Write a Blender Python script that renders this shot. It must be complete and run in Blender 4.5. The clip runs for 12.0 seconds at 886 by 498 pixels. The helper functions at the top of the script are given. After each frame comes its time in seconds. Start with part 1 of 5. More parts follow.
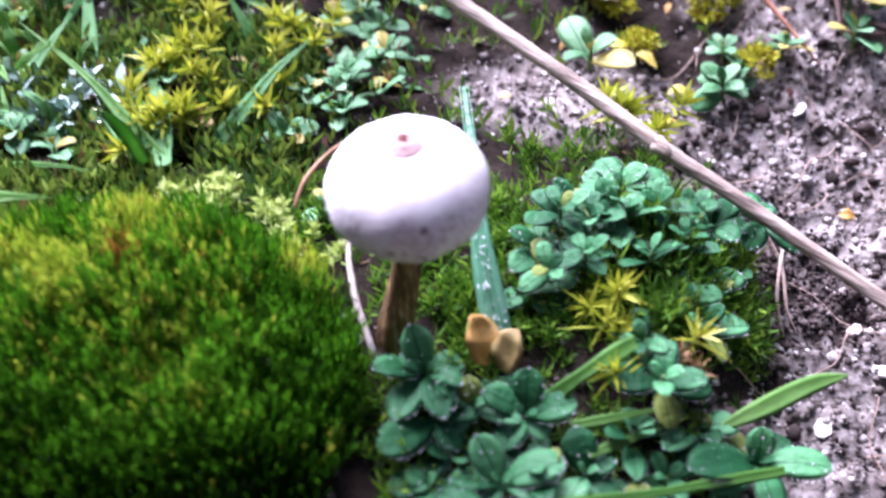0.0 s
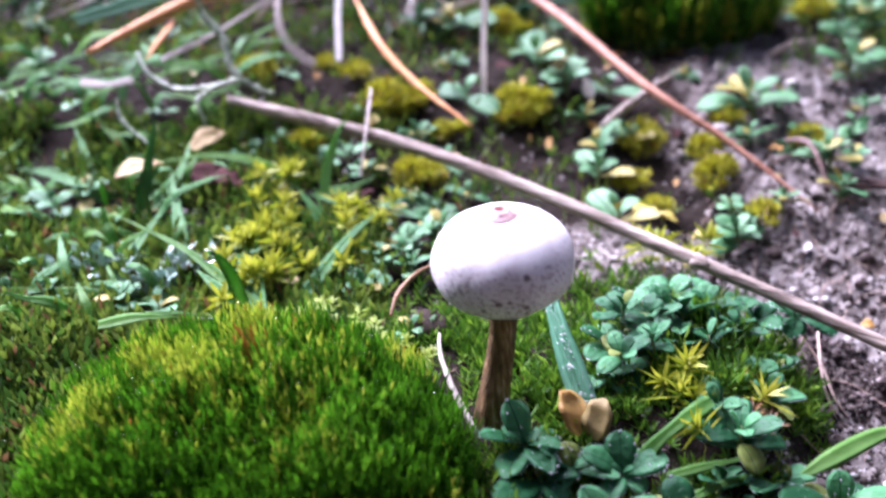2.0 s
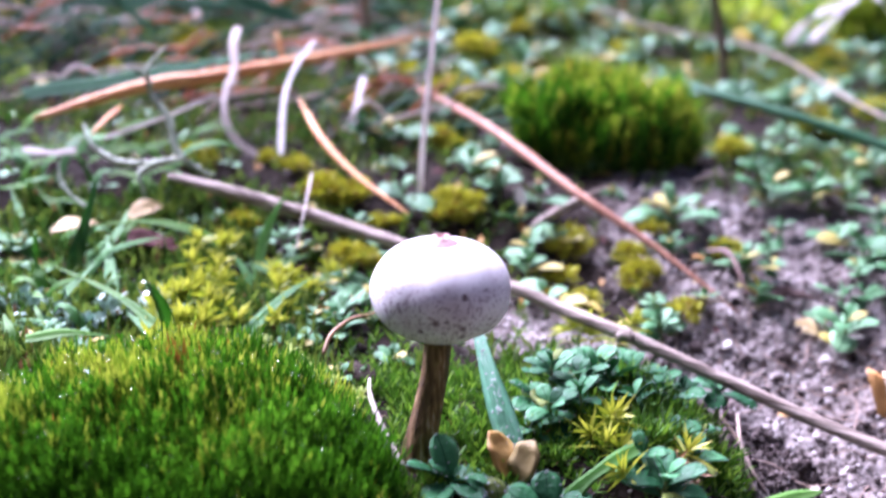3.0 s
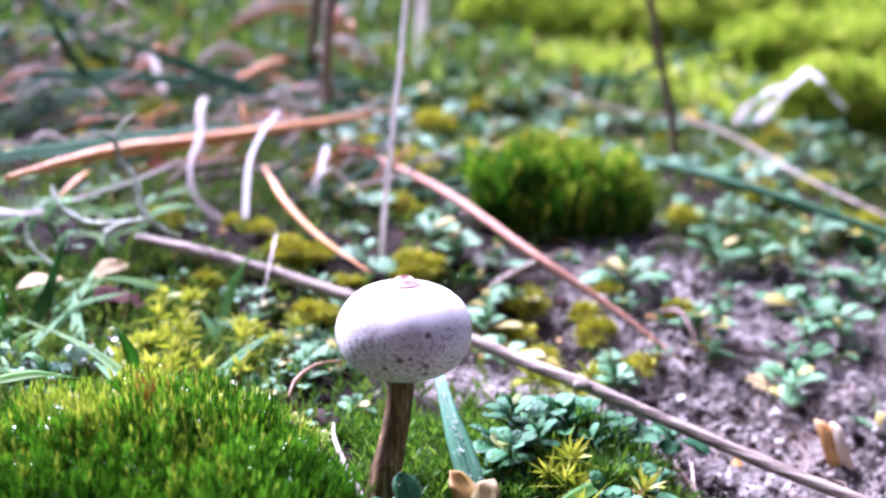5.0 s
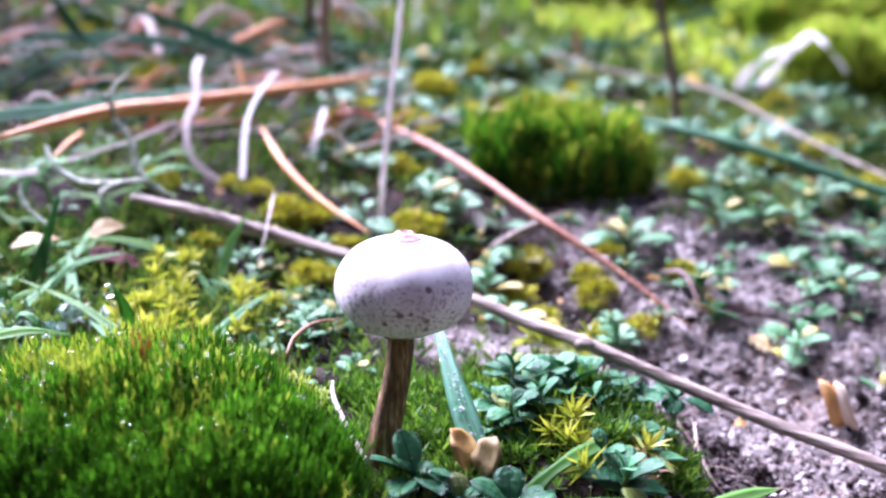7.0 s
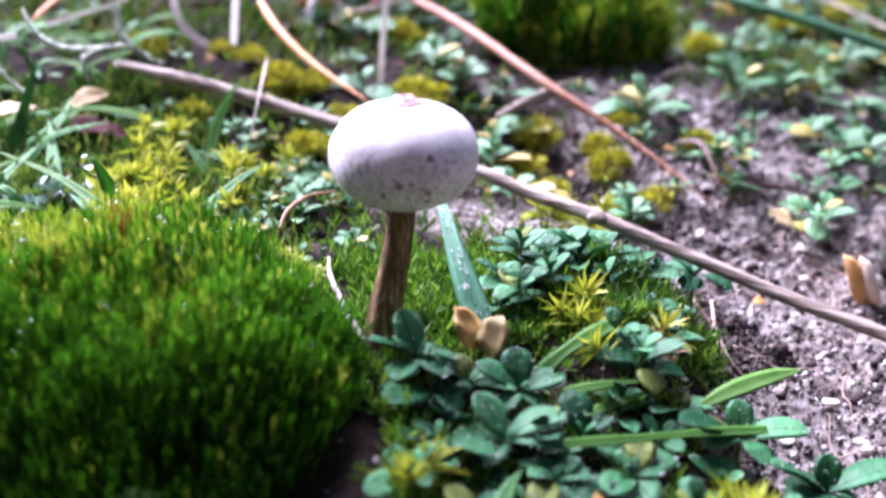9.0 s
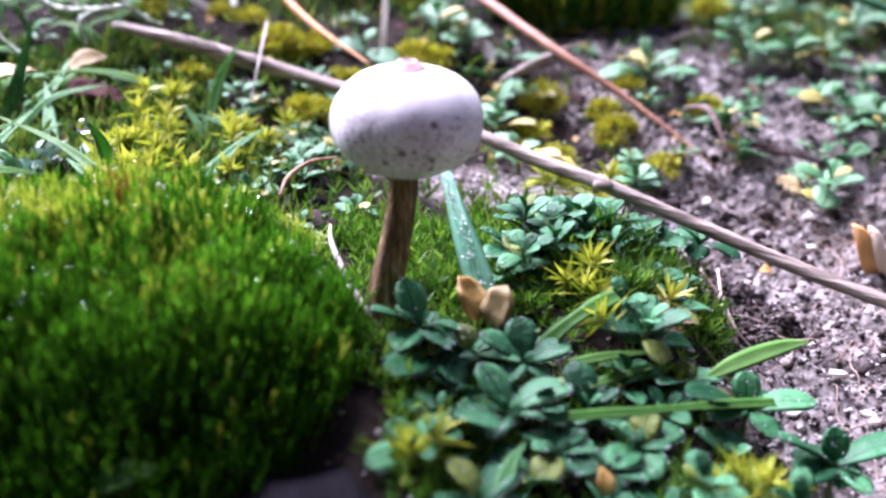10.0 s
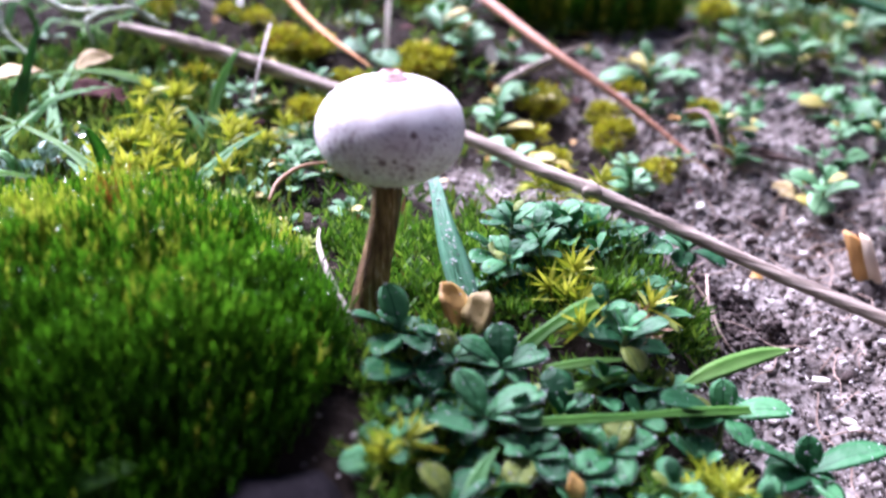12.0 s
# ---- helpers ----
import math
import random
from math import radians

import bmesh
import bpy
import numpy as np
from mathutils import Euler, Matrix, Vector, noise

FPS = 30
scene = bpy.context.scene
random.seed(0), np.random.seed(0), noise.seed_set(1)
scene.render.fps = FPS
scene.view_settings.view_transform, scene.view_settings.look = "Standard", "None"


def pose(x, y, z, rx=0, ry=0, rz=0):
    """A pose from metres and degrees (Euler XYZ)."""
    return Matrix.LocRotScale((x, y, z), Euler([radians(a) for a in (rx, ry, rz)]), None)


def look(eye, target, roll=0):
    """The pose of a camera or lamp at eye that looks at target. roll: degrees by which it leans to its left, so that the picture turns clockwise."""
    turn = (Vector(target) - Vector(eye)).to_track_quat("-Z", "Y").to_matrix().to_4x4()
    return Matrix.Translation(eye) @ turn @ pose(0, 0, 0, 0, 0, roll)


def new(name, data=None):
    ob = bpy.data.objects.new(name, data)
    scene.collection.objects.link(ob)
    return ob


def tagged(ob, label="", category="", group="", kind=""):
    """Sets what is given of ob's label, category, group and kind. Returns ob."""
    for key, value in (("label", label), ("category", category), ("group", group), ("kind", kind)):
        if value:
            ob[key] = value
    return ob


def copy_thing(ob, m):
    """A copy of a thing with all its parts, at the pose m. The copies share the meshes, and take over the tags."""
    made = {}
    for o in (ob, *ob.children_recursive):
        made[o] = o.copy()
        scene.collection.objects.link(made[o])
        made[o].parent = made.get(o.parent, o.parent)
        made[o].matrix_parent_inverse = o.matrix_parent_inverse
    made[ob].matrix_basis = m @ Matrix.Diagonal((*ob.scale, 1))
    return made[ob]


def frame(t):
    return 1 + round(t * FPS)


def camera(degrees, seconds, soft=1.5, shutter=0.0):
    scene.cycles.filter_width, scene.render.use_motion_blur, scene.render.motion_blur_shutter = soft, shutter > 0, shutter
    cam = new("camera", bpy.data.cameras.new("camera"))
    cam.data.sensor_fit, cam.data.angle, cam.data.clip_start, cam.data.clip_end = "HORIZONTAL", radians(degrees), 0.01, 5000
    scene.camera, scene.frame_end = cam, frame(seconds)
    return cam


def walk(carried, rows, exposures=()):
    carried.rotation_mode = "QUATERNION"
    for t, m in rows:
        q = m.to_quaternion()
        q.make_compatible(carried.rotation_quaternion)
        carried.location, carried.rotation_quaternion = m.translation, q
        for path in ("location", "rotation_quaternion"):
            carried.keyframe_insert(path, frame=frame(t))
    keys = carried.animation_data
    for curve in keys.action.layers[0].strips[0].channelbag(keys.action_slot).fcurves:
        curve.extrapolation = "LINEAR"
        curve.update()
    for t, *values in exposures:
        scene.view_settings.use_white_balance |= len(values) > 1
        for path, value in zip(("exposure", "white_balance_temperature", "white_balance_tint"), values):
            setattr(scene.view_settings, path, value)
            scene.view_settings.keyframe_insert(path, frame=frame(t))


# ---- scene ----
# All places below are in centimetres, with the foot of the mushroom at the origin.
CM = 0.01
cam = camera(42.4, 12.0, soft=2.4, shutter=0.5)
cam.data.dof.use_dof = True
cam.data.dof.focus_distance = 9.9 * CM
cam.data.dof.aperture_fstop = 26.0
PATH = [
    (0, (0.8823, -5.5199, 6.9681), (0.4212, -0.0975, 1.1043), -3.72),
    (0.5, (0.6792, -6.2941, 6.6564), (0.1854, -0.2490, 1.4398), -5.41),
    (1, (0.5046, -6.9044, 6.3359), (0.0422, -0.5211, 1.5360), -6.39),
    (1.5, (0.2706, -7.4384, 6.0547), (0.1381, -0.6913, 1.7583), -6.62),
    (2, (-0.2115, -7.7925, 5.9801), (-0.2658, -0.7745, 2.1402), -5.43),
    (2.5, (-0.5619, -8.1374, 4.8389), (-0.2026, -0.7907, 1.6930), -1.25),
    (3, (-0.5161, -8.5294, 4.7945), (0.1180, -0.9796, 2.2257), 0.32),
    (3.5, (-0.5262, -8.8229, 4.9395), (0.3217, -0.1809, 2.5737), -0.02),
    (5.5, (-0.6217, -8.9950, 4.3767), (0.4807, -0.3341, 2.1919), 1.16),
    (6, (-0.6133, -8.9170, 4.3409), (0.5014, -0.2758, 2.0858), 1.11),
    (6.5, (-0.6124, -8.8725, 4.3289), (0.4762, -0.2540, 1.9760), 1.09),
    (8.5, (-0.5671, -8.6012, 4.2429), (0.4947, -0.1003, 1.4846), 1.03),
    (9, (-0.5132, -8.2098, 4.0555), (0.4999, 0.0934, 0.7341), 0.84),
    (9.5, (-0.5133, -8.0503, 4.0261), (0.4822, 0.1523, 0.4588), 0.99),
    (10, (-0.5122, -8.0387, 4.0373), (0.4839, 0.1512, 0.4409), 1.09),
    (10.5, (-0.5163, -8.0684, 4.0638), (0.4955, 0.1388, 0.5117), 1.09),
    (11, (-0.5355, -8.1431, 4.0817), (0.4882, 0.1100, 0.6411), 1.12),
    (11.5, (-0.5016, -8.1979, 4.1467), (0.5080, 0.0835, 0.7704), 1.02),
    (12, (-0.1714, -8.1795, 4.2386), (0.6001, -0.0027, 0.5584), 1.15),
]
walk(cam, [(t, look(Vector(eye) * CM, Vector(target) * CM, roll)) for t, eye, target, roll in PATH], exposures=[(0, 1.86, 5700, 39), (2.0, 1.84, 5700, 39), (3.5, 2.06, 5500, 46), (6.5, 2.12, 5500, 45), (9.0, 1.96, 5700, 40), (12, 1.90, 5700, 38)])

# ---- sky and sun: a bright, hazy overcast ----
world = bpy.data.worlds.new("sky")
scene.world = world
world.use_nodes = True
wn = world.node_tree.nodes
sky = wn.new("ShaderNodeTexSky")
sky.sky_type, sky.sun_disc = "NISHITA", False
sky.sun_elevation, sky.sun_rotation = radians(45), radians(-26)
sky.dust_density, sky.air_density = 2.0, 1.0
wn["Background"].inputs[1].default_value = 0.026
world.node_tree.links.new(sky.outputs[0], wn["Background"].inputs[0])
sun_data = bpy.data.lights.new("sun", "SUN")
sun_data.energy, sun_data.angle, sun_data.color = 6.1, radians(52), (0.97, 0.98, 1.0)
sun = new("sun", sun_data)
sun.matrix_world = look((0, 0, 3), Vector((0, 0, 3)) - Vector((-0.32, 0.66, 0.72)))

# ---- materials ----
def ramp(nodes, stops):
    r = nodes.new("ShaderNodeValToRGB")
    e = r.color_ramp.elements
    while len(e) < len(stops):
        e.new(0.5)
    for k, (at, c) in enumerate(stops):
        e[k].position, e[k].color = at, (*c, 1)
    return r


def surface(name, stops, scale, rough=0.6, bump=0.2, bump_scale=None, vary="object", amount=0.35, tint=None, leafy=0.0, spec=0.4, detail=6.0, stretch=None, hue=0.0, coat=0.0, sheen=0.0, midrib=0.0, turn=0.0):
    """A grained surface: noise at two sizes picks the colour, a random value shifts it from piece to piece.
    scale is in waves a metre; leafy lets light through."""
    m = bpy.data.materials.new(name)
    m.use_nodes = True
    n, link = m.node_tree.nodes, m.node_tree.links.new
    b = n["Principled BSDF"]
    co = n.new("ShaderNodeTexCoord")
    src = co.outputs["Object"]
    if turn:
        tn = n.new("ShaderNodeMapping")
        tn.inputs["Rotation"].default_value = (0, 0, radians(turn))
        link(src, tn.inputs["Vector"])
        src = tn.outputs[0]
    if stretch:
        mp = n.new("ShaderNodeMapping")
        mp.inputs["Scale"].default_value = stretch
        link(src, mp.inputs["Vector"])
        src = mp.outputs[0]
    a, c = n.new("ShaderNodeTexNoise"), n.new("ShaderNodeTexNoise")
    a.inputs["Scale"].default_value, a.inputs["Detail"].default_value = scale, detail
    c.inputs["Scale"].default_value, c.inputs["Detail"].default_value = scale * 0.17, 3
    link(src, a.inputs["Vector"])
    link(src, c.inputs["Vector"])
    mix = n.new("ShaderNodeMath")
    mix.operation = "MULTIPLY_ADD"
    link(a.outputs["Fac"], mix.inputs[0])
    mix.inputs[1].default_value = 0.6
    half = n.new("ShaderNodeMath")
    half.operation = "MULTIPLY"
    half.inputs[1].default_value = 0.4
    link(c.outputs["Fac"], half.inputs[0])
    link(half.outputs[0], mix.inputs[2])
    value = mix.outputs[0]
    if vary:
        info = n.new("ShaderNodeObjectInfo" if vary == "object" else "ShaderNodeNewGeometry")
        rnd = info.outputs["Random" if vary == "object" else "Random Per Island"]
        sh = n.new("ShaderNodeMath")
        sh.operation = "MULTIPLY_ADD"
        link(rnd, sh.inputs[0])
        sh.inputs[1].default_value = amount
        off = n.new("ShaderNodeMath")
        off.operation = "SUBTRACT"
        link(value, off.inputs[0])
        off.inputs[1].default_value = amount / 2
        link(off.outputs[0], sh.inputs[2])
        value = sh.outputs[0]
    cr = ramp(n, stops)
    link(value, cr.inputs["Fac"])
    colour = cr.outputs["Color"]
    if tint and vary:
        # a few pieces in another colour: (share, colour)
        t = n.new("ShaderNodeMath")
        t.operation = "LESS_THAN"
        link(rnd, t.inputs[0])
        t.inputs[1].default_value = tint[0]
        mx = n.new("ShaderNodeMix")
        mx.data_type = "RGBA"
        link(t.outputs[0], mx.inputs["Factor"])
        link(colour, mx.inputs[6])
        mx.inputs[7].default_value = (*tint[1], 1)
        colour = mx.outputs[2]
    if midrib:
        # a darker groove down the middle of the leaf, which lies along x
        axes = n.new("ShaderNodeSeparateXYZ")
        link(co.outputs["Object"], axes.inputs[0])
        off_axis = n.new("ShaderNodeMath")
        off_axis.operation = "ABSOLUTE"
        link(axes.outputs["Y"], off_axis.inputs[0])
        near = n.new("ShaderNodeMapRange")
        near.inputs["From Min"].default_value, near.inputs["From Max"].default_value = midrib * 0.4, midrib * 1.6
        near.inputs["To Min"].default_value, near.inputs["To Max"].default_value = 0.75, 0.0
        link(off_axis.outputs[0], near.inputs["Value"])
        rib = n.new("ShaderNodeMix")
        rib.data_type = "RGBA"
        link(near.outputs[0], rib.inputs["Factor"])
        link(colour, rib.inputs[6])
        rib.inputs[7].default_value = (*[v * 0.8 for v in stops[0][1]], 1)
        colour = rib.outputs[2]
    link(colour, b.inputs["Base Color"])
    b.inputs["Roughness"].default_value = rough
    b.inputs["Specular IOR Level"].default_value = spec
    b.inputs["Sheen Weight"].default_value = sheen
    b.inputs["Coat Weight"].default_value = coat
    b.inputs["Coat Roughness"].default_value = 0.25
    if bump:
        w = n.new("ShaderNodeTexNoise")
        w.inputs["Scale"].default_value, w.inputs["Detail"].default_value = bump_scale or scale * 1.6, 5
        link(src, w.inputs["Vector"])
        bp = n.new("ShaderNodeBump")
        bp.inputs["Strength"].default_value, bp.inputs["Distance"].default_value = bump, 0.0004
        link(w.outputs["Fac"], bp.inputs["Height"])
        link(bp.outputs[0], b.inputs["Normal"])
    if leafy:
        tr = n.new("ShaderNodeBsdfTranslucent")
        link(colour, tr.inputs["Color"])
        ms = n.new("ShaderNodeMixShader")
        ms.inputs[0].default_value = leafy
        link(b.outputs[0], ms.inputs[1])
        link(tr.outputs[0], ms.inputs[2])
        link(ms.outputs[0], n["Material Output"].inputs["Surface"])
    return m


SOIL = surface("sandy_soil", [(0.36, (0.045, 0.035, 0.030)), (0.46, (0.16, 0.134, 0.118)), (0.54, (0.25, 0.218, 0.196)), (0.68, (0.43, 0.39, 0.365))], 900, 0.95, 1.0, 1400, vary="", spec=0.1)
GRAIN = surface("sand_grain", [(0.2, (0.070, 0.056, 0.046)), (0.5, (0.20, 0.172, 0.150)), (0.78, (0.36, 0.325, 0.295)), (0.98, (0.60, 0.57, 0.54))], 2500, 0.8, 0.3, vary="island", amount=0.9, spec=0.2)


def with_humus_shade(m, colour):
    """Dark humus in place of sand where the ground carries moss; the tint also paints shade between plants."""
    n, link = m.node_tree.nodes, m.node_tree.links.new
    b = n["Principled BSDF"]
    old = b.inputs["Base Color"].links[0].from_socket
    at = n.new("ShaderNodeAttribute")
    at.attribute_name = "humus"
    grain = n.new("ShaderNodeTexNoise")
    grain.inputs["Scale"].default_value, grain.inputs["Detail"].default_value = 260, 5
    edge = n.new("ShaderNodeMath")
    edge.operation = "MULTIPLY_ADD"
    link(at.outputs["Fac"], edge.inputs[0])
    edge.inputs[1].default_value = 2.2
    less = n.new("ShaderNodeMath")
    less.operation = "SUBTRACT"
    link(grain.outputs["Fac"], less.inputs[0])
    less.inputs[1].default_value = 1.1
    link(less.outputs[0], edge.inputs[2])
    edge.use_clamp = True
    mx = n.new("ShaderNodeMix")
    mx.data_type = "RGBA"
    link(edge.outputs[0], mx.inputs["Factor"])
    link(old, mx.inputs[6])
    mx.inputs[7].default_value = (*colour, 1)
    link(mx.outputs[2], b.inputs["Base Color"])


with_humus_shade(SOIL, (0.022, 0.016, 0.012))
HUMUS = surface("dark_humus", [(0.25, (0.012, 0.009, 0.007)), (0.5, (0.04, 0.03, 0.022)), (0.75, (0.10, 0.075, 0.055))], 900, 0.9, 1.0, vary="", spec=0.1)
CRUMB = surface("humus_crumb", [(0.2, (0.018, 0.013, 0.011)), (0.55, (0.06, 0.044, 0.038)), (0.9, (0.18, 0.145, 0.13))], 1500, 0.9, 0.6, vary="island", amount=0.7, spec=0.15)
MOSS = surface("green_moss", [(0.1, (0.008, 0.030, 0.001)), (0.4, (0.019, 0.085, 0.002)), (0.65, (0.050, 0.185, 0.003)), (0.95, (0.19, 0.46, 0.018))], 900, 0.5, 0, vary="island", amount=0.45, leafy=0.42, spec=0.25, stretch=(1, 1, 0.25))
MOSS_TIP = surface("yellow_lit_tips", [(0.1, (0.11, 0.22, 0.008)), (0.5, (0.26, 0.37, 0.015)), (0.9, (0.46, 0.50, 0.05))], 300, 0.55, 0, vary="island", amount=0.6, tint=(0.02, (0.30, 0.12, 0.02)), leafy=0.35)
MOSS_LOW = surface("low_green_moss", [(0.1, (0.018, 0.058, 0.004)), (0.5, (0.062, 0.180, 0.009)), (0.9, (0.24, 0.42, 0.030))], 200, 0.55, 0, vary="island", amount=0.7, tint=(0.006, (0.14, 0.08, 0.03)), leafy=0.3)
MOSS_MIX = surface("mixed_moss", [(0.1, (0.014, 0.042, 0.007)), (0.4, (0.042, 0.108, 0.013)), (0.65, (0.11, 0.165, 0.017)), (0.9, (0.21, 0.31, 0.05))], 150, 0.6, 0, vary="island", amount=0.5, tint=(0.05, (0.14, 0.08, 0.03)), leafy=0.35)
STAR = surface("yellow_star_moss", [(0.1, (0.10, 0.17, 0.006)), (0.5, (0.27, 0.33, 0.012)), (0.9, (0.50, 0.50, 0.05))], 400, 0.5, 0, vary="island", amount=0.6, leafy=0.35)
RIM = surface("pale_rim_moss", [(0.1, (0.18, 0.30, 0.03)), (0.5, (0.36, 0.48, 0.08)), (0.9, (0.66, 0.72, 0.34))], 400, 0.55, 0, vary="island", amount=0.6, leafy=0.35)
RUST = surface("rusty_moss", [(0.1, (0.14, 0.05, 0.008)), (0.5, (0.28, 0.11, 0.015)), (0.9, (0.42, 0.24, 0.04))], 400, 0.6, 0, vary="island", amount=0.6, leafy=0.2)
OLIVE = surface("olive_moss", [(0.1, (0.13, 0.14, 0.004)), (0.5, (0.37, 0.38, 0.010)), (0.9, (0.62, 0.60, 0.04))], 400, 0.6, 0, vary="island", amount=0.6, tint=(0.05, (0.22, 0.08, 0.015)), leafy=0.3)
FAR_MOSS = surface("bright_far_moss", [(0.1, (0.10, 0.22, 0.01)), (0.5, (0.32, 0.44, 0.025)), (0.9, (0.60, 0.64, 0.10))], 120, 0.6, 0, vary="island", amount=0.6, leafy=0.35)
LEAF = surface("herb_leaf", [(0.2, (0.011, 0.086, 0.028)), (0.5, (0.038, 0.195, 0.066)), (0.8, (0.10, 0.33, 0.132))], 420, 0.48, 0.6, 1700, amount=0.7, tint=(0.05, (0.20, 0.26, 0.05)), leafy=0.30, spec=0.24, midrib=0.00006)
DOWN = surface("leaf_down", [(0.3, (0.45, 0.55, 0.50)), (0.7, (0.70, 0.76, 0.72))], 900, 0.6, 0, leafy=0.4)
LEAF_PALE = surface("pale_herb_leaf", [(0.15, (0.03, 0.135, 0.04)), (0.5, (0.085, 0.265, 0.095)), (0.85, (0.22, 0.43, 0.21))], 400, 0.55, 0.3, 1500, amount=0.6, tint=(0.12, (0.42, 0.36, 0.08)), leafy=0.3, spec=0.35, midrib=0.00007)
LEAF_FAR = surface("far_herb_leaf", [(0.15, (0.05, 0.17, 0.06)), (0.5, (0.13, 0.33, 0.16)), (0.85, (0.30, 0.50, 0.31))], 400, 0.6, 0, vary="island", amount=0.6, tint=(0.12, (0.50, 0.36, 0.05)), leafy=0.25, spec=0.6)
LEAF_STEM = surface("herb_stem", [(0.2, (0.08, 0.14, 0.04)), (0.8, (0.2, 0.26, 0.1))], 600, 0.6, 0.2)
GRASS = surface("grass_blade", [(0.15, (0.045, 0.16, 0.025)), (0.5, (0.11, 0.29, 0.05)), (0.85, (0.22, 0.42, 0.11))], 250, 0.55, 0.3, 900, amount=0.4, leafy=0.5, spec=0.25, stretch=(1, 1, 1))
GRASS_BLUE = surface("bluish_grass_blade", [(0.15, (0.045, 0.17, 0.042)), (0.5, (0.11, 0.31, 0.09)), (0.85, (0.20, 0.43, 0.17))], 300, 0.55, 0.4, 1200, amount=0.4, leafy=0.35, spec=0.25)
GRASS_WET = surface("wet_grass_blade", [(0.15, (0.11, 0.37, 0.20)), (0.5, (0.18, 0.47, 0.28)), (0.85, (0.29, 0.58, 0.39))], 300, 0.35, 0.2, 1200, amount=0.2, leafy=0.5, spec=0.4)
GRASS_DARK = surface("dark_grass_blade", [(0.15, (0.014, 0.070, 0.030)), (0.5, (0.035, 0.135, 0.062)), (0.85, (0.08, 0.22, 0.11))], 250, 0.65, 0.3, 900, amount=0.4, leafy=0.3, spec=0.2)
PALE_STRAW = surface("pale_straw", [(0.2, (0.60, 0.56, 0.53)), (0.5, (0.80, 0.77, 0.74)), (0.85, (0.88, 0.86, 0.84))], 900, 0.7, 0.5, leafy=0.45)
STRAW = surface("bleached_straw", [(0.2, (0.36, 0.30, 0.25)), (0.5, (0.57, 0.50, 0.44)), (0.85, (0.78, 0.72, 0.66))], 700, 0.7, 0.5, amount=0.4, leafy=0.3)
BARK = surface("weathered_stick", [(0.36, (0.060, 0.040, 0.030)), (0.45, (0.215, 0.165, 0.125)), (0.58, (0.39, 0.325, 0.265)), (0.7, (0.58, 0.52, 0.45))], 1300, 0.8, 1.0, 1900, vary="", stretch=(0.10, 1, 1), turn=39)
NEEDLE = surface("orange_pine_needle", [(0.2, (0.32, 0.085, 0.025)), (0.5, (0.56, 0.19, 0.055)), (0.85, (0.72, 0.40, 0.16))], 500, 0.55, 0.3, amount=0.45, spec=0.25)
NEEDLE_PINK = surface("faded_pine_needle", [(0.2, (0.26, 0.10, 0.06)), (0.5, (0.42, 0.20, 0.125)), (0.85, (0.58, 0.38, 0.25))], 500, 0.6, 0.3, vary="", spec=0.2)
STEM_BROWN = surface("dark_dry_stem", [(0.2, (0.07, 0.04, 0.035)), (0.5, (0.15, 0.09, 0.075)), (0.85, (0.3, 0.2, 0.17))], 700, 0.7, 0.5)
TWIG = surface("grey_lichen_twig", [(0.25, (0.18, 0.22, 0.15)), (0.5, (0.38, 0.44, 0.32)), (0.75, (0.62, 0.67, 0.54))], 900, 0.85, 0.8)
LICHEN = surface("pale_lichen", [(0.2, (0.20, 0.34, 0.27)), (0.5, (0.36, 0.50, 0.42)), (0.85, (0.58, 0.70, 0.62))], 900, 0.85, 0.5)
DRY_LEAF = surface("ochre_dry_leaf", [(0.2, (0.28, 0.13, 0.02)), (0.5, (0.47, 0.26, 0.05)), (0.85, (0.64, 0.43, 0.14))], 500, 0.55, 0.5, leafy=0.2)
TAN_LEAF = surface("tan_dry_leaf", [(0.2, (0.26, 0.18, 0.06)), (0.5, (0.42, 0.31, 0.12)), (0.85, (0.56, 0.46, 0.23))], 500, 0.65, 0.5)
OLIVE_TAN = surface("olive_tan_leaf", [(0.2, (0.19, 0.14, 0.04)), (0.5, (0.31, 0.23, 0.075)), (0.85, (0.43, 0.34, 0.14))], 500, 0.65, 0.5, leafy=0.2)
CURLED = surface("brown_curled_leaf", [(0.2, (0.10, 0.05, 0.02)), (0.5, (0.24, 0.13, 0.05)), (0.85, (0.45, 0.30, 0.14))], 600, 0.6, 0.5)
PURPLE_LEAF = surface("purplish_dead_leaf", [(0.2, (0.030, 0.010, 0.009)), (0.5, (0.065, 0.028, 0.026)), (0.85, (0.13, 0.07, 0.066))], 600, 0.9, 0.6, spec=0.05)
YELLOW_LEAF = surface("yellow_leaf", [(0.2, (0.36, 0.29, 0.04)), (0.5, (0.52, 0.43, 0.07)), (0.85, (0.64, 0.55, 0.15))], 500, 0.5, 0.3, leafy=0.2)
WOOD = surface("split_wood", [(0.2, (0.36, 0.16, 0.035)), (0.5, (0.56, 0.31, 0.09)), (0.85, (0.72, 0.52, 0.24))], 500, 0.6, 0.5, stretch=(1, 1, 0.25))
PALE_WOOD = surface("pale_wood", [(0.2, (0.52, 0.38, 0.24)), (0.5, (0.70, 0.58, 0.42)), (0.85, (0.80, 0.72, 0.60))], 500, 0.7, 0.5, stretch=(1, 1, 0.25))
SHELL = surface("white_flake", [(0.2, (0.55, 0.50, 0.42)), (0.6, (0.78, 0.74, 0.66)), (0.9, (0.85, 0.83, 0.78))], 700, 0.55, 0.4)
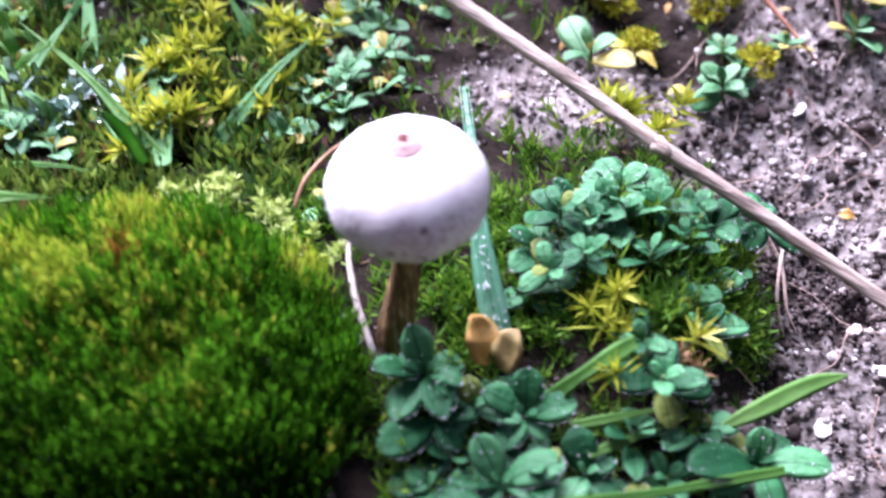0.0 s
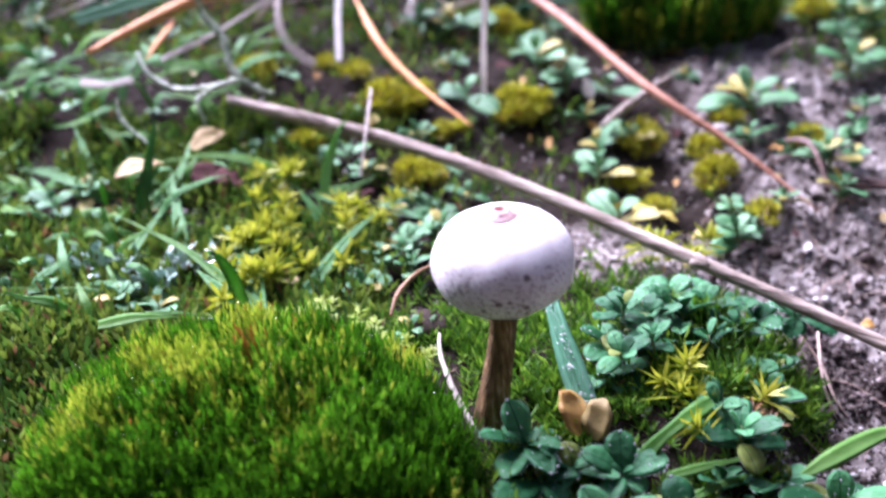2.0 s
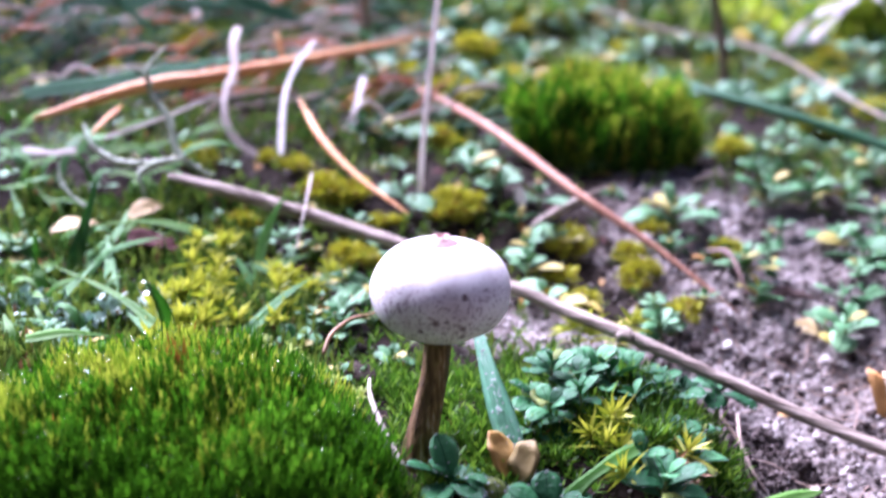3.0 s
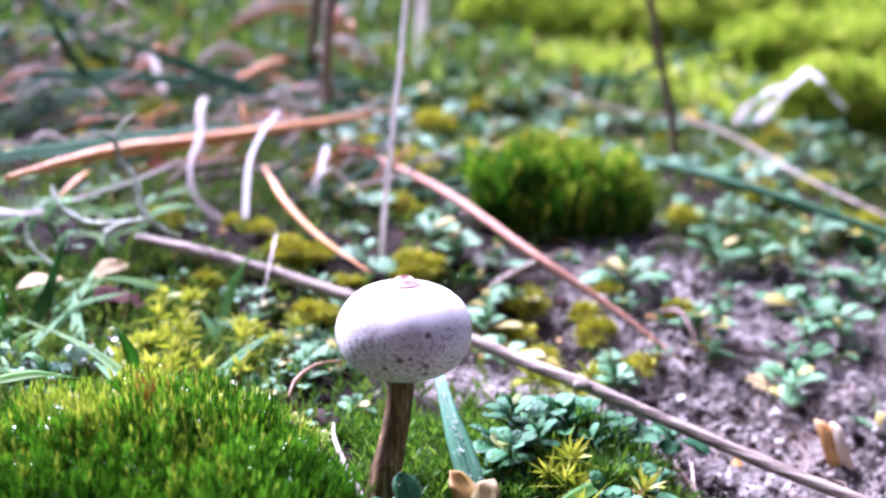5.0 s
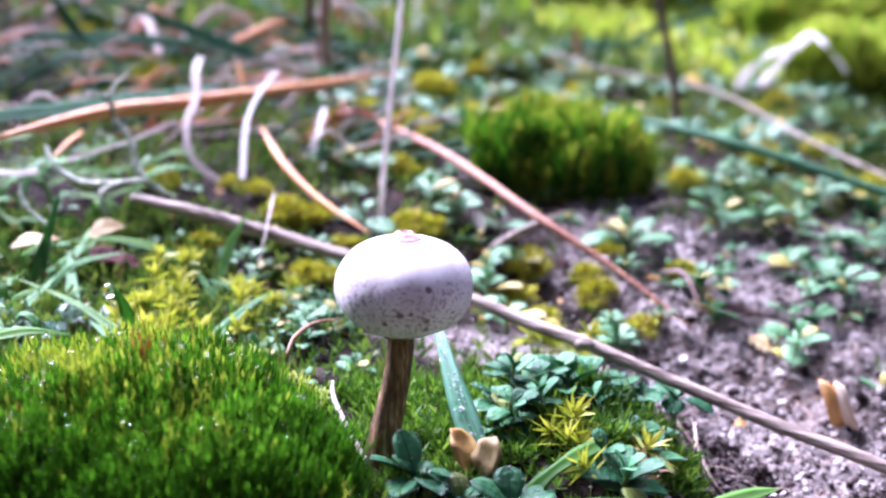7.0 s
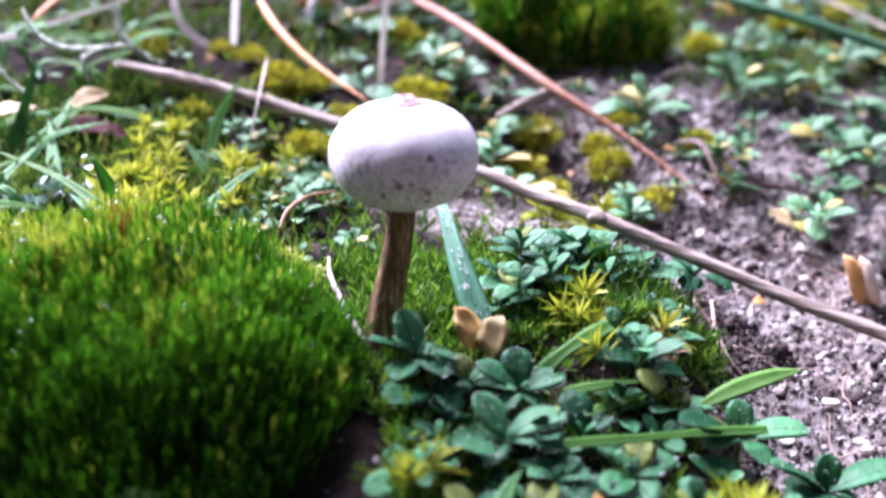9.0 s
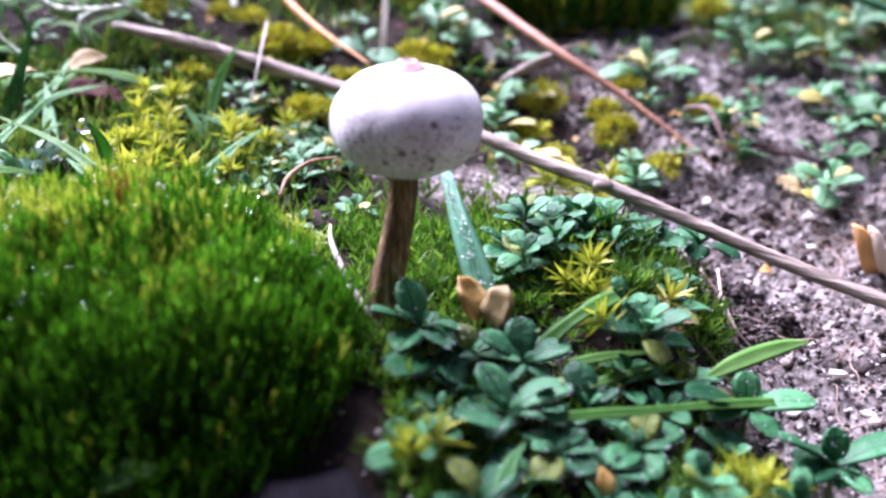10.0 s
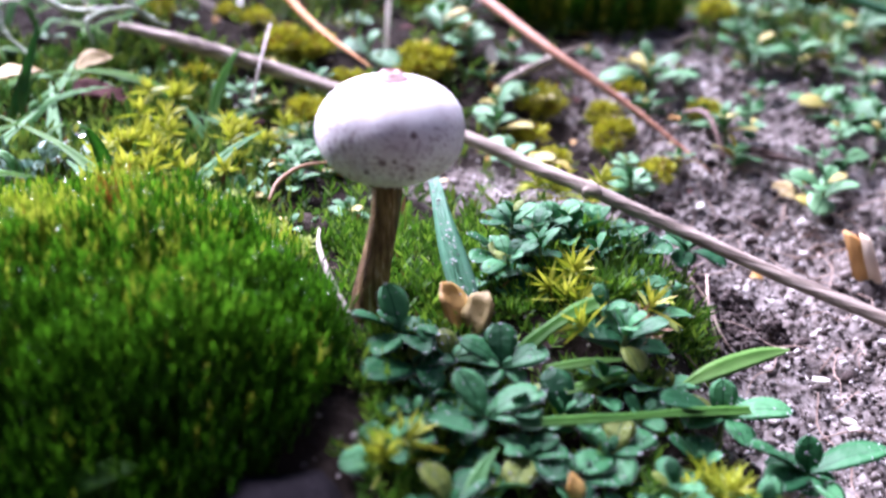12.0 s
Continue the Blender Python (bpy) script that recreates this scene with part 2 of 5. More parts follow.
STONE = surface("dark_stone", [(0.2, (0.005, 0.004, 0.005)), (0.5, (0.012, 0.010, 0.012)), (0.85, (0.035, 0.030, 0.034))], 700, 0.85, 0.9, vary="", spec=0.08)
ROOT = surface("fine_root", [(0.2, (0.22, 0.14, 0.10)), (0.8, (0.5, 0.38, 0.3))], 900, 0.7, 0.3)


def water(name="dew_water", clear=1.0, rough=0.0):
    m = bpy.data.materials.new(name)
    m.use_nodes = True
    b = m.node_tree.nodes["Principled BSDF"]
    b.inputs["Transmission Weight"].default_value, b.inputs["IOR"].default_value, b.inputs["Roughness"].default_value = clear, 1.33, rough
    b.inputs["Base Color"].default_value = (0.93, 0.95, 0.95, 1)
    return m


WATER = water()
# half-opaque white base stands in for the glints on fine dew
DEW_GLINT = water("dew_glint", 0.45, 0.12)


def puffball_skin():
    """White papery skin with specks of sand and faint lilac blotches, kept off the top where light washes them out."""
    m = bpy.data.materials.new("puffball_skin")
    m.use_nodes = True
    n, link = m.node_tree.nodes, m.node_tree.links.new
    b = n["Principled BSDF"]
    co = n.new("ShaderNodeTexCoord")
    base = n.new("ShaderNodeTexNoise")
    base.inputs["Scale"].default_value, base.inputs["Detail"].default_value = 500, 6
    link(co.outputs["Object"], base.inputs["Vector"])
    cr = ramp(n, [(0.32, (0.70, 0.64, 0.63)), (0.5, (0.82, 0.785, 0.765)), (0.66, (0.88, 0.86, 0.84))])
    link(base.outputs["Fac"], cr.inputs["Fac"])
    sp = n.new("ShaderNodeTexNoise")
    sp.inputs["Scale"].default_value, sp.inputs["Detail"].default_value, sp.inputs["Roughness"].default_value = 3600, 2, 0.5
    link(co.outputs["Object"], sp.inputs["Vector"])
    patch = n.new("ShaderNodeTexNoise")
    patch.inputs["Scale"].default_value = 350
    link(co.outputs["Object"], patch.inputs["Vector"])
    both = n.new("ShaderNodeMath")
    both.operation = "MULTIPLY_ADD"
    link(patch.outputs["Fac"], both.inputs[0])
    both.inputs[1].default_value = 0.22
    link(sp.outputs["Fac"], both.inputs[2])
    sr = ramp(n, [(0.66, (0, 0, 0)), (0.71, (1, 1, 1))])
    link(both.outputs[0], sr.inputs["Fac"])
    mx = n.new("ShaderNodeMix")
    mx.data_type = "RGBA"
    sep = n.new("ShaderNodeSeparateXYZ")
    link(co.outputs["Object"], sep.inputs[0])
    # lilac skin low down, with the lower half's shade painted into it
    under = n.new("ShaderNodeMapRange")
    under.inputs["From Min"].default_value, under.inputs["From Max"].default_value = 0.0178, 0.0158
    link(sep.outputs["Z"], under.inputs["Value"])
    lilac_shade = n.new("ShaderNodeMath")
    lilac_shade.operation = "MULTIPLY"
    link(sr.outputs["Color"], lilac_shade.inputs[0])
    link(under.outputs[0], lilac_shade.inputs[1])
    link(lilac_shade.outputs[0], mx.inputs["Factor"])
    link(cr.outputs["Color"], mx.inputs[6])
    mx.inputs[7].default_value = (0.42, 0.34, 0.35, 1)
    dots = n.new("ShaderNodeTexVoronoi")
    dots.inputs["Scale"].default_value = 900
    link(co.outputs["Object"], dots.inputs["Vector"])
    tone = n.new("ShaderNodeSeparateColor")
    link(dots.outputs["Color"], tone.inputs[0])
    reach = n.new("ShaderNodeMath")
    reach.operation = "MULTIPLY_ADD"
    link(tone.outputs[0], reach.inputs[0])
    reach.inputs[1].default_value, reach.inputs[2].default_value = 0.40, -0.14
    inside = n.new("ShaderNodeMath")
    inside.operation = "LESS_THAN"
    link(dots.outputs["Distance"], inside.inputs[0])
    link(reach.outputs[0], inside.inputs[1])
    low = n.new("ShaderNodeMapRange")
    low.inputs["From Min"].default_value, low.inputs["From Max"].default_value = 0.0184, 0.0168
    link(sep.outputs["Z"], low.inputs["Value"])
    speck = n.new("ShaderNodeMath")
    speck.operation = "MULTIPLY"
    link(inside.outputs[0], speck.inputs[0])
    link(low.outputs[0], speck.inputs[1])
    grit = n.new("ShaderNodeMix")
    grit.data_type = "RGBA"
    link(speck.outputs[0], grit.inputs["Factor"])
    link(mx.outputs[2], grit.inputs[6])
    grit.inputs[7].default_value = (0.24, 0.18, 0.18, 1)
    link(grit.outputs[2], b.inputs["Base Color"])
    b.inputs["Roughness"].default_value = 0.75
    bp = n.new("ShaderNodeBump")
    bp.inputs["Strength"].default_value, bp.inputs["Distance"].default_value = 0.35, 0.0003
    link(base.outputs["Fac"], bp.inputs["Height"])
    link(bp.outputs[0], b.inputs["Normal"])
    return m


SKIN = puffball_skin()
STALK = surface("fibrous_stalk", [(0.36, (0.042, 0.020, 0.006)), (0.5, (0.15, 0.084, 0.026)), (0.6, (0.28, 0.175, 0.065)), (0.69, (0.62, 0.51, 0.36))], 1700, 0.7, 1.0, 2600, vary="", stretch=(1.6, 1.6, 0.35))
MOUTH = surface("reddish_mouth_ring", [(0.3, (0.46, 0.24, 0.22)), (0.5, (0.62, 0.41, 0.38)), (0.7, (0.76, 0.62, 0.58))], 1500, 0.8, 0.6, vary="")
PORE = surface("dark_pore", [(0.3, (0.10, 0.03, 0.02)), (0.7, (0.2, 0.07, 0.05))], 1500, 0.9, 0.2, vary="")

# ---- builders (centimetres in, metres out) ----
rng = np.random.default_rng(7)


def smooth(a, b, x):
    t = np.clip((np.asarray(x, float) - a) / (b - a), 0, 1)
    return t * t * (3 - 2 * t)


def slope(x, y):
    """The lie of the land: it rises away and to one side, with a washed-out bank of sand beside the moss, a shallow dip
    behind the cushion and an unseen bank added behind the camera to block sky light.
    """
    x, y = np.asarray(x, float), np.asarray(y, float)
    far = np.clip(y, -12, 40) + 12 * np.tanh((y - 40).clip(0) / 30)
    # unseen bank added behind the camera; cuts sky light on near faces
    front_term = 34 * smooth(11, 36, -y)
    dip = (0.26 + 0.12 * smooth(2.6, 3.6, y)) * smooth(0.8, 2.2, y) * (1 - smooth(4.7, 6.8, y)) * (1 - smooth(2.4, 3.4, x))
    fall = (0.15 * np.minimum(y, 0) - 0.12 * smooth(0.1, 0.8, -y)) * smooth(-0.2, 0.5, x) * (1 - smooth(2.2, 2.8, x)) * smooth(-9, -4, y)
    return front_term - dip + fall + 0.10 * far - 0.08 * 14 * np.tanh(x / 14) - 0.7 * smooth(2.0, 3.25, x) * (1 - smooth(1.0, 6.0, y)) - 0.55 * (1 - smooth(-2.3, -1.2, y)) * (1 - smooth(-0.8, 0.3, x)) * smooth(-11, -5, x) * smooth(-14, -7, y)


def lumps(x, y):
    p = Vector((x * 0.9, y * 0.9, 3.1))
    u, w = min(max((x - 1.8) / 1.2, 0.0), 1.0), min(max((y - 5) / 4, 0.0), 1.0)
    rough = 0.4 + 0.6 * u * u * (3 - 2 * u) * (1 - w * w * (3 - 2 * w))
    fine = noise.fractal(p * 4.2, 0.6, 2.1, 4) * (0.055 + 0.085 * (rough - 0.4)) * 1.1
    return 0.10 * noise.noise(p * 0.55) * min(1.0, (abs(x) + abs(y)) / 2.0) + fine


def ground_z(x, y):
    return float(slope(x, y)) + lumps(x, y)


def ground_heights(x, y):
    """ground_z for whole rows of places at once."""
    x, y = np.ravel(x), np.ravel(y)
    return slope(x, y) + np.array([lumps(a, b) for a, b in zip(x.tolist(), y.tolist())])


def fast_mesh(name, verts, quads=None, tris=None, flat=False):
    """A mesh from numpy arrays, in centimetres."""
    me = bpy.data.meshes.new(name)
    verts = np.asarray(verts, np.float32) * CM
    loops, sizes = [], []
    for f in (quads, tris):
        if f is not None and len(f):
            f = np.asarray(f, np.int32)
            loops.append(f.ravel())
            sizes.append(np.full(len(f), f.shape[1], np.int32))
    loops, sizes = np.concatenate(loops), np.concatenate(sizes)
    me.vertices.add(len(verts))
    me.vertices.foreach_set("co", verts.ravel())
    me.loops.add(len(loops))
    me.loops.foreach_set("vertex_index", loops)
    me.polygons.add(len(sizes))
    me.polygons.foreach_set("loop_start", np.r_[0, np.cumsum(sizes)[:-1]].astype(np.int32))
    me.polygons.foreach_set("loop_total", sizes)
    me.update(calc_edges=True)
    me.validate()
    if not flat:
        me.shade_smooth()
    return me


def part(name, mesh, material, parent=None, label=""):
    """One mesh object under a thing or a part."""
    if not mesh.materials:
        mesh.materials.append(material)
    ob = new(name, mesh)
    ob.parent = parent
    return tagged(ob, label)


def thing(name, at, label, category, group="", kind=""):
    ob = new(name)
    ob.empty_display_size = 0.002
    ob.location = Vector(at) * CM
    return tagged(ob, label, category, group, kind)


def place(x, y, z, turn=0.0, size=1.0, tip=(0.0, 0.0)):
    return pose(x * CM, y * CM, z * CM, tip[0], tip[1], turn) @ Matrix.Scale(size, 4)


def curve_through(points, n):
    """n places along a smooth curve through the points."""
    p = np.asarray(points, float)
    if len(p) == 2:
        return p[0] + np.linspace(0, 1, n)[:, None] * (p[1] - p[0])
    q = np.vstack([2 * p[0] - p[1], p, 2 * p[-1] - p[-2]])
    out = []
    for s in np.linspace(0, len(p) - 1 - 1e-9, n):
        k, t = int(s), s - int(s)
        a, b, c, d = q[k : k + 4]
        out.append(0.5 * (2 * b + (c - a) * t + (2 * a - 5 * b + 4 * c - d) * t * t + (3 * b - a - 3 * c + d) * t**3))
    return np.array(out)


def frames_along(c):
    t = np.gradient(c, axis=0)
    t /= np.linalg.norm(t, axis=1)[:, None] + 1e-12
    up = np.where(np.abs(t[:, 2:]) > 0.9, [[0.0, 1.0, 0.0]], [[0.0, 0.0, 1.0]])
    s = np.cross(t, up)
    s /= np.linalg.norm(s, axis=1)[:, None] + 1e-12
    return t, s, np.cross(s, t)


def tube(points, radius, sides=8, n=24, wobble=0.0, seed=0):
    """A rod along a curve; radius is one number for each end or a list along it."""
    c = curve_through(points, n)
    t, s, u = frames_along(c)
    r = np.interp(np.linspace(0, 1, n), np.linspace(0, 1, len(radius)), radius)
    local = np.random.default_rng(seed)
    a = np.linspace(0, 2 * np.pi, sides, endpoint=False)
    w = 1 + wobble * local.normal(size=(n, sides))
    ring = (s[:, None] * np.cos(a)[None, :, None] + u[:, None] * np.sin(a)[None, :, None]) * (r[:, None] * w)[..., None]
    v = (c[:, None] + ring).reshape(-1, 3)
    k, j = np.meshgrid(np.arange(n - 1), np.arange(sides), indexing="ij")
    k, j = k.ravel(), j.ravel()
    q = np.stack([k * sides + j, k * sides + (j + 1) % sides, (k + 1) * sides + (j + 1) % sides, (k + 1) * sides + j], 1)
    v = np.vstack([v, c[0], c[-1]])
    jj = np.arange(sides)
    e = (n - 1) * sides
    tr = np.vstack([np.stack([np.full(sides, len(v) - 2), (jj + 1) % sides, jj], 1), np.stack([np.full(sides, len(v) - 1), e + jj, e + (jj + 1) % sides], 1)])
    return v, q, tr


def rod(name, points, radius, **kw):
    return fast_mesh(name, *tube(points, radius, **kw))


def ribbon(name, points, width, n=16, fold=0.25, face=None, shape="blade", thick=0.012):
    """A grass blade: a folded strip of some thickness along a curve, tapering to its tip."""
    c = curve_through(points, n)
    t, s, u = frames_along(c)
    if face is not None:
        s = np.cross(t, np.asarray(face, float))
        s /= np.linalg.norm(s, axis=1)[:, None] + 1e-12
        u = np.cross(s, t)
    x = np.linspace(0, 1, n)
    if shape == "lance":
        w = np.sin(np.pi * np.clip(x * 0.93 + 0.07, 0, 1)) ** 0.75
    elif shape == "strip":
        w = 0.85 + 0.15 * np.sin(3 * np.pi * x)
    else:
        w = (1 - x**2.6) * (0.75 + 0.25 * np.sin(np.pi * np.clip(x * 1.6, 0, 1)))
    w = np.maximum(w, 0.04)[:, None] * width / 2
    ring = np.stack([c - s * w, c - s * w * 0.5 - u * w * fold * 0.6, c - u * w * fold, c + s * w * 0.5 - u * w * fold * 0.6, c + s * w, c - u * (w * fold + thick)], 1)
    v = ring.reshape(-1, 3)
    k, j = np.meshgrid(np.arange(n - 1), np.arange(6), indexing="ij")
    k, j = k.ravel(), j.ravel()
    q = np.stack([k * 6 + j, k * 6 + (j + 1) % 6, (k + 1) * 6 + (j + 1) % 6, (k + 1) * 6 + j], 1)
    return fast_mesh(name, v, q)


def leaf_mesh(name, length, width, curl=0.15, fold=0.25, blunt=1.1, n=8, point=(2.3, 0.6), downy=False):
    """A small oval leaf that lies along +x, with a sunken midrib and a curled tip."""
    x = np.sin(np.linspace(0, 1, n) * np.pi / 2)
    k = np.clip(x, 0, 1) ** blunt
    w = np.maximum((1 - np.abs(2 * k - 1) ** point[0]) ** point[1], 0.05) * width / 2
    w[0] = width * 0.10
    z = length * (curl * (0.9 * x - 1.3 * x**2))
    cols = []
    for side, lift in ((-1, fold), (-0.55, abs(fold) * 0.7 + 0.04), (0, 0.0), (0.55, abs(fold) * 0.7 + 0.04), (1, fold)):
        cols.append(np.stack([x * length, side * w, z + lift * w], 1))
    cols.append(np.stack([x * length, 0 * w, z - 0.10 * w - 0.006], 1))
    v = np.stack(cols, 1).reshape(-1, 3)
    k, j = np.meshgrid(np.arange(n - 1), np.arange(6), indexing="ij")
    k, j = k.ravel(), j.ravel()
    q = np.stack([k * 6 + j, (k + 1) * 6 + j, (k + 1) * 6 + (j + 1) % 6, k * 6 + (j + 1) % 6], 1)
    if not downy:
        return fast_mesh(name, v, q)
    # short white hairs along both margins
    hairs, tris = [], []
    for side, col in ((-1, cols[0]), (1, cols[4])):
        for f in np.linspace(1.5, n - 1.2, 15):
            i = int(f)
            p = col[i] + (col[i + 1] - col[i]) * (f - i)
            tip = p + np.array([0.010, side * 0.018 * min(1.0, 3 * (1 - x[i]) + 0.3), 0.004]) * (0.7 + 0.6 * ((f * 7.3) % 1))
            tris.append(len(v) + len(hairs) + np.arange(3))
            hairs += [p - (0.0022, 0, 0), p + (0.0022, 0, 0), tip]
    me = fast_mesh(name, np.vstack([v, hairs]), q, np.array(tris))
    me.polygons.foreach_set("material_index", [0 if len(f.vertices) == 4 else 1 for f in me.polygons])
    return me


def unit(v):
    return v / (np.linalg.norm(v, axis=-1, keepdims=True) + 1e-12)


def leaflets(base, way, length, width, bend):
    """Many small pointed leaves at once: five corners each."""
    side = unit(np.cross(way, unit(rng.normal(size=base.shape) + 1e-3)))
    length, width = np.broadcast_to(length, len(base))[:, None], np.broadcast_to(width, len(base))[:, None]
    mid = base + way * length * 0.5 + bend * length * 0.12
    tip = base + way * length + bend * length * 0.45
    v = np.stack([base - side * width * 0.3, base + side * width * 0.3, mid - side * width * 0.5, mid + side * width * 0.5, tip], 1).reshape(-1, 3)
    i = np.arange(len(base))[:, None] * 5
    return v, i + np.array([[0, 1, 3, 2]]), i + np.array([[2, 3, 4]])


def shoots(base, up, height, leaves, length, width, spread, recurve=0.0, low=0.0):
    """Moss shoots: leaves set in a spiral up each stalk, more upright near its top."""
    n = len(base)
    height = np.broadcast_to(height, n)
    any_side = unit(np.cross(up, unit(rng.normal(size=(n, 3)))))
    other = np.cross(up, any_side)
    b, w, le, bend = [], [], [], []
    start = rng.uniform(0, 6.28, n)
    for k in range(leaves):
        f = (k + 0.6) / leaves
        a = (start + k * 2.4)[:, None]
        out = any_side * np.cos(a) + other * np.sin(a)
        tilt = np.radians(spread * (1.15 - 0.75 * f)) * rng.uniform(0.7, 1.3, (n, 1))
        b.append(base + up * (height * (low + (1 - low) * f))[:, None] + out * width * 0.15)
        w.append(up * np.cos(tilt) + out * np.sin(tilt))
        le.append(length * rng.uniform(0.75, 1.2, n))
        bend.append(out * recurve - up * recurve * 0.6)
    return leaflets(np.concatenate(b), np.concatenate(w), np.concatenate(le), width, np.concatenate(bend))


def joined(*pieces):
    """Several (verts, quads, tris) as one."""
    v, q, t, at = [], [], [], 0
    for a, b, c in pieces:
        v.append(a), q.append(b + at), t.append(c + at)
        at += len(a)
    return np.concatenate(v), np.concatenate(q), np.concatenate(t)


def pebble_mesh(name, seed, flat=0.7):
    bm = bmesh.new()
    bmesh.ops.create_icosphere(bm, subdivisions=2, radius=1.0)
    for v in bm.verts:
        v.co *= 1 + 0.35 * noise.noise(v.co * 1.3 + Vector((seed * 7.1, 0, 0)))
        v.co.z *= flat
    bm.transform(Matrix.Scale(CM, 4))
    me = bpy.data.meshes.new(name)
    bm.to_mesh(me)
    bm.free()
    me.shade_smooth()
    return me


# ---- ground ----
def stretch_axis(lo, hi, step, far):
    near = np.arange(lo, hi + step / 2, step)
    grow = np.cumsum(step * 1.28 ** np.arange(1, 60))
    grow = grow[grow < far]
    return np.r_[lo - grow[::-1], near, hi + grow]


def bare(x, y):
    """How bare the sand lies: 1 on the washed-out bank, 0 under the moss and herbs."""
    edge = 2.75 + 0.35 * np.sin(y * 2.1) + 0.2 * np.sin(y * 5.3 + 1)
    sand = smooth(edge - 0.3, edge + 0.4, x) * (1 - smooth(6.0, 9.0, y)) * (1 - 0.55 * smooth(4.5, 6.5, x + 0.4 * y - 2.2))
    sand = sand * smooth(-9.0, -5.0, y) * (1 - smooth(14, 24, x))
    return np.maximum(sand, 0.8 * smooth(0.0, 0.6, 1 - np.hypot((x - 1.6) / 1.8, (y - 3.0) / 0.9)))


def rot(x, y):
    """How much dark humus tint lies on the sand beside the moss edge."""
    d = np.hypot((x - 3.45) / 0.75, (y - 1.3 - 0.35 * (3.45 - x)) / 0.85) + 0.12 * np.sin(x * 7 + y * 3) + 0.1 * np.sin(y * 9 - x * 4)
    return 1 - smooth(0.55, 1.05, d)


def build_ground():
    xs, ys = stretch_axis(-6, 9, 0.07, 160), stretch_axis(-4, 13, 0.07, 160)
    gx, gy = np.meshgrid(xs, ys)
    v = np.stack([gx.ravel(), gy.ravel(), ground_heights(gx, gy)], 1)
    nx, ny = len(xs), len(ys)
    k, j = np.meshgrid(np.arange(ny - 1), np.arange(nx - 1), indexing="ij")
    k, j = k.ravel(), j.ravel()
    q = np.stack([k * nx + j, k * nx + j + 1, (k + 1) * nx + j + 1, (k + 1) * nx + j], 1)
    me = fast_mesh("ground", v, q)
    x, y = v[:, 0], v[:, 1]
    # humus under moss; the dark also paints shade in gaps and on the bank
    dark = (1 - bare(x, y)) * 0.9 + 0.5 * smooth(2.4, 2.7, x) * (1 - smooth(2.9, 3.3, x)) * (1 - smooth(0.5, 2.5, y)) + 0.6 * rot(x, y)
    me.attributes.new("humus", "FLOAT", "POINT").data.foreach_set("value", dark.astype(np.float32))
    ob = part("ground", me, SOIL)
    tagged(ob, "damp grey sandy soil with grit and humus", "ground", kind="structure")


build_ground()


def scatter(n, x0, x1, y0, y1, keep):
    x, y = rng.uniform(x0, x1, n), rng.uniform(y0, y1, n)
    ok = rng.uniform(size=n) < keep(x, y)
    x, y = x[ok], y[ok]
    return np.stack([x, y, ground_heights(x, y)], 1)


def patches(x, y, f=0.8, seed=0.0):
    return np.array([noise.noise(Vector((a * f, b * f, seed))) for a, b in zip(x, y)])


def build_grit():
    """Loose sand grains and crumbs: uneven small polyhedra, uncountable."""
    p = scatter(90000, -4, 8.5, -3.2, 9, lambda x, y: 0.06 + 0.94 * bare(x, y))
    p[:, 2] -= 0.004
    n = len(p)
    octa = np.array([(1, 0, 0), (0, 1, 0), (-1, 0, 0), (0, -1, 0), (0, 0, 0.75), (0, 0, -0.75)], float)
    size = 0.018 * np.exp(rng.normal(0, 0.55, n)).clip(0.35, 4.5)
    v = octa[None] * rng.uniform(0.6, 1.3, (n, 6, 1)) * size[:, None, None]
    a = rng.uniform(0, 6.28, n)
    c, s = np.cos(a)[:, None], np.sin(a)[:, None]
    v = np.stack([v[..., 0] * c - v[..., 1] * s, v[..., 0] * s + v[..., 1] * c, v[..., 2]], -1) + p[:, None] + [0, 0, 0.006]
    v = v[(np.arange(n) % 20) / 20 < 1 - 0.75 * rot(p[:, 0], p[:, 1])]
    n = len(v)
    t = np.array([(0, 1, 4), (1, 2, 4), (2, 3, 4), (3, 0, 4), (1, 0, 5), (2, 1, 5), (3, 2, 5), (0, 3, 5)])
    tris = (np.arange(n)[:, None, None] * 6 + t[None]).reshape(-1, 3)
    ob = part("sand_grit", fast_mesh("sand_grit", v.reshape(-1, 3), None, tris, flat=True), GRAIN)
    tagged(ob, "loose pale grey sand grains and crumbs on the soil", "grit", kind="stuff")


build_grit()


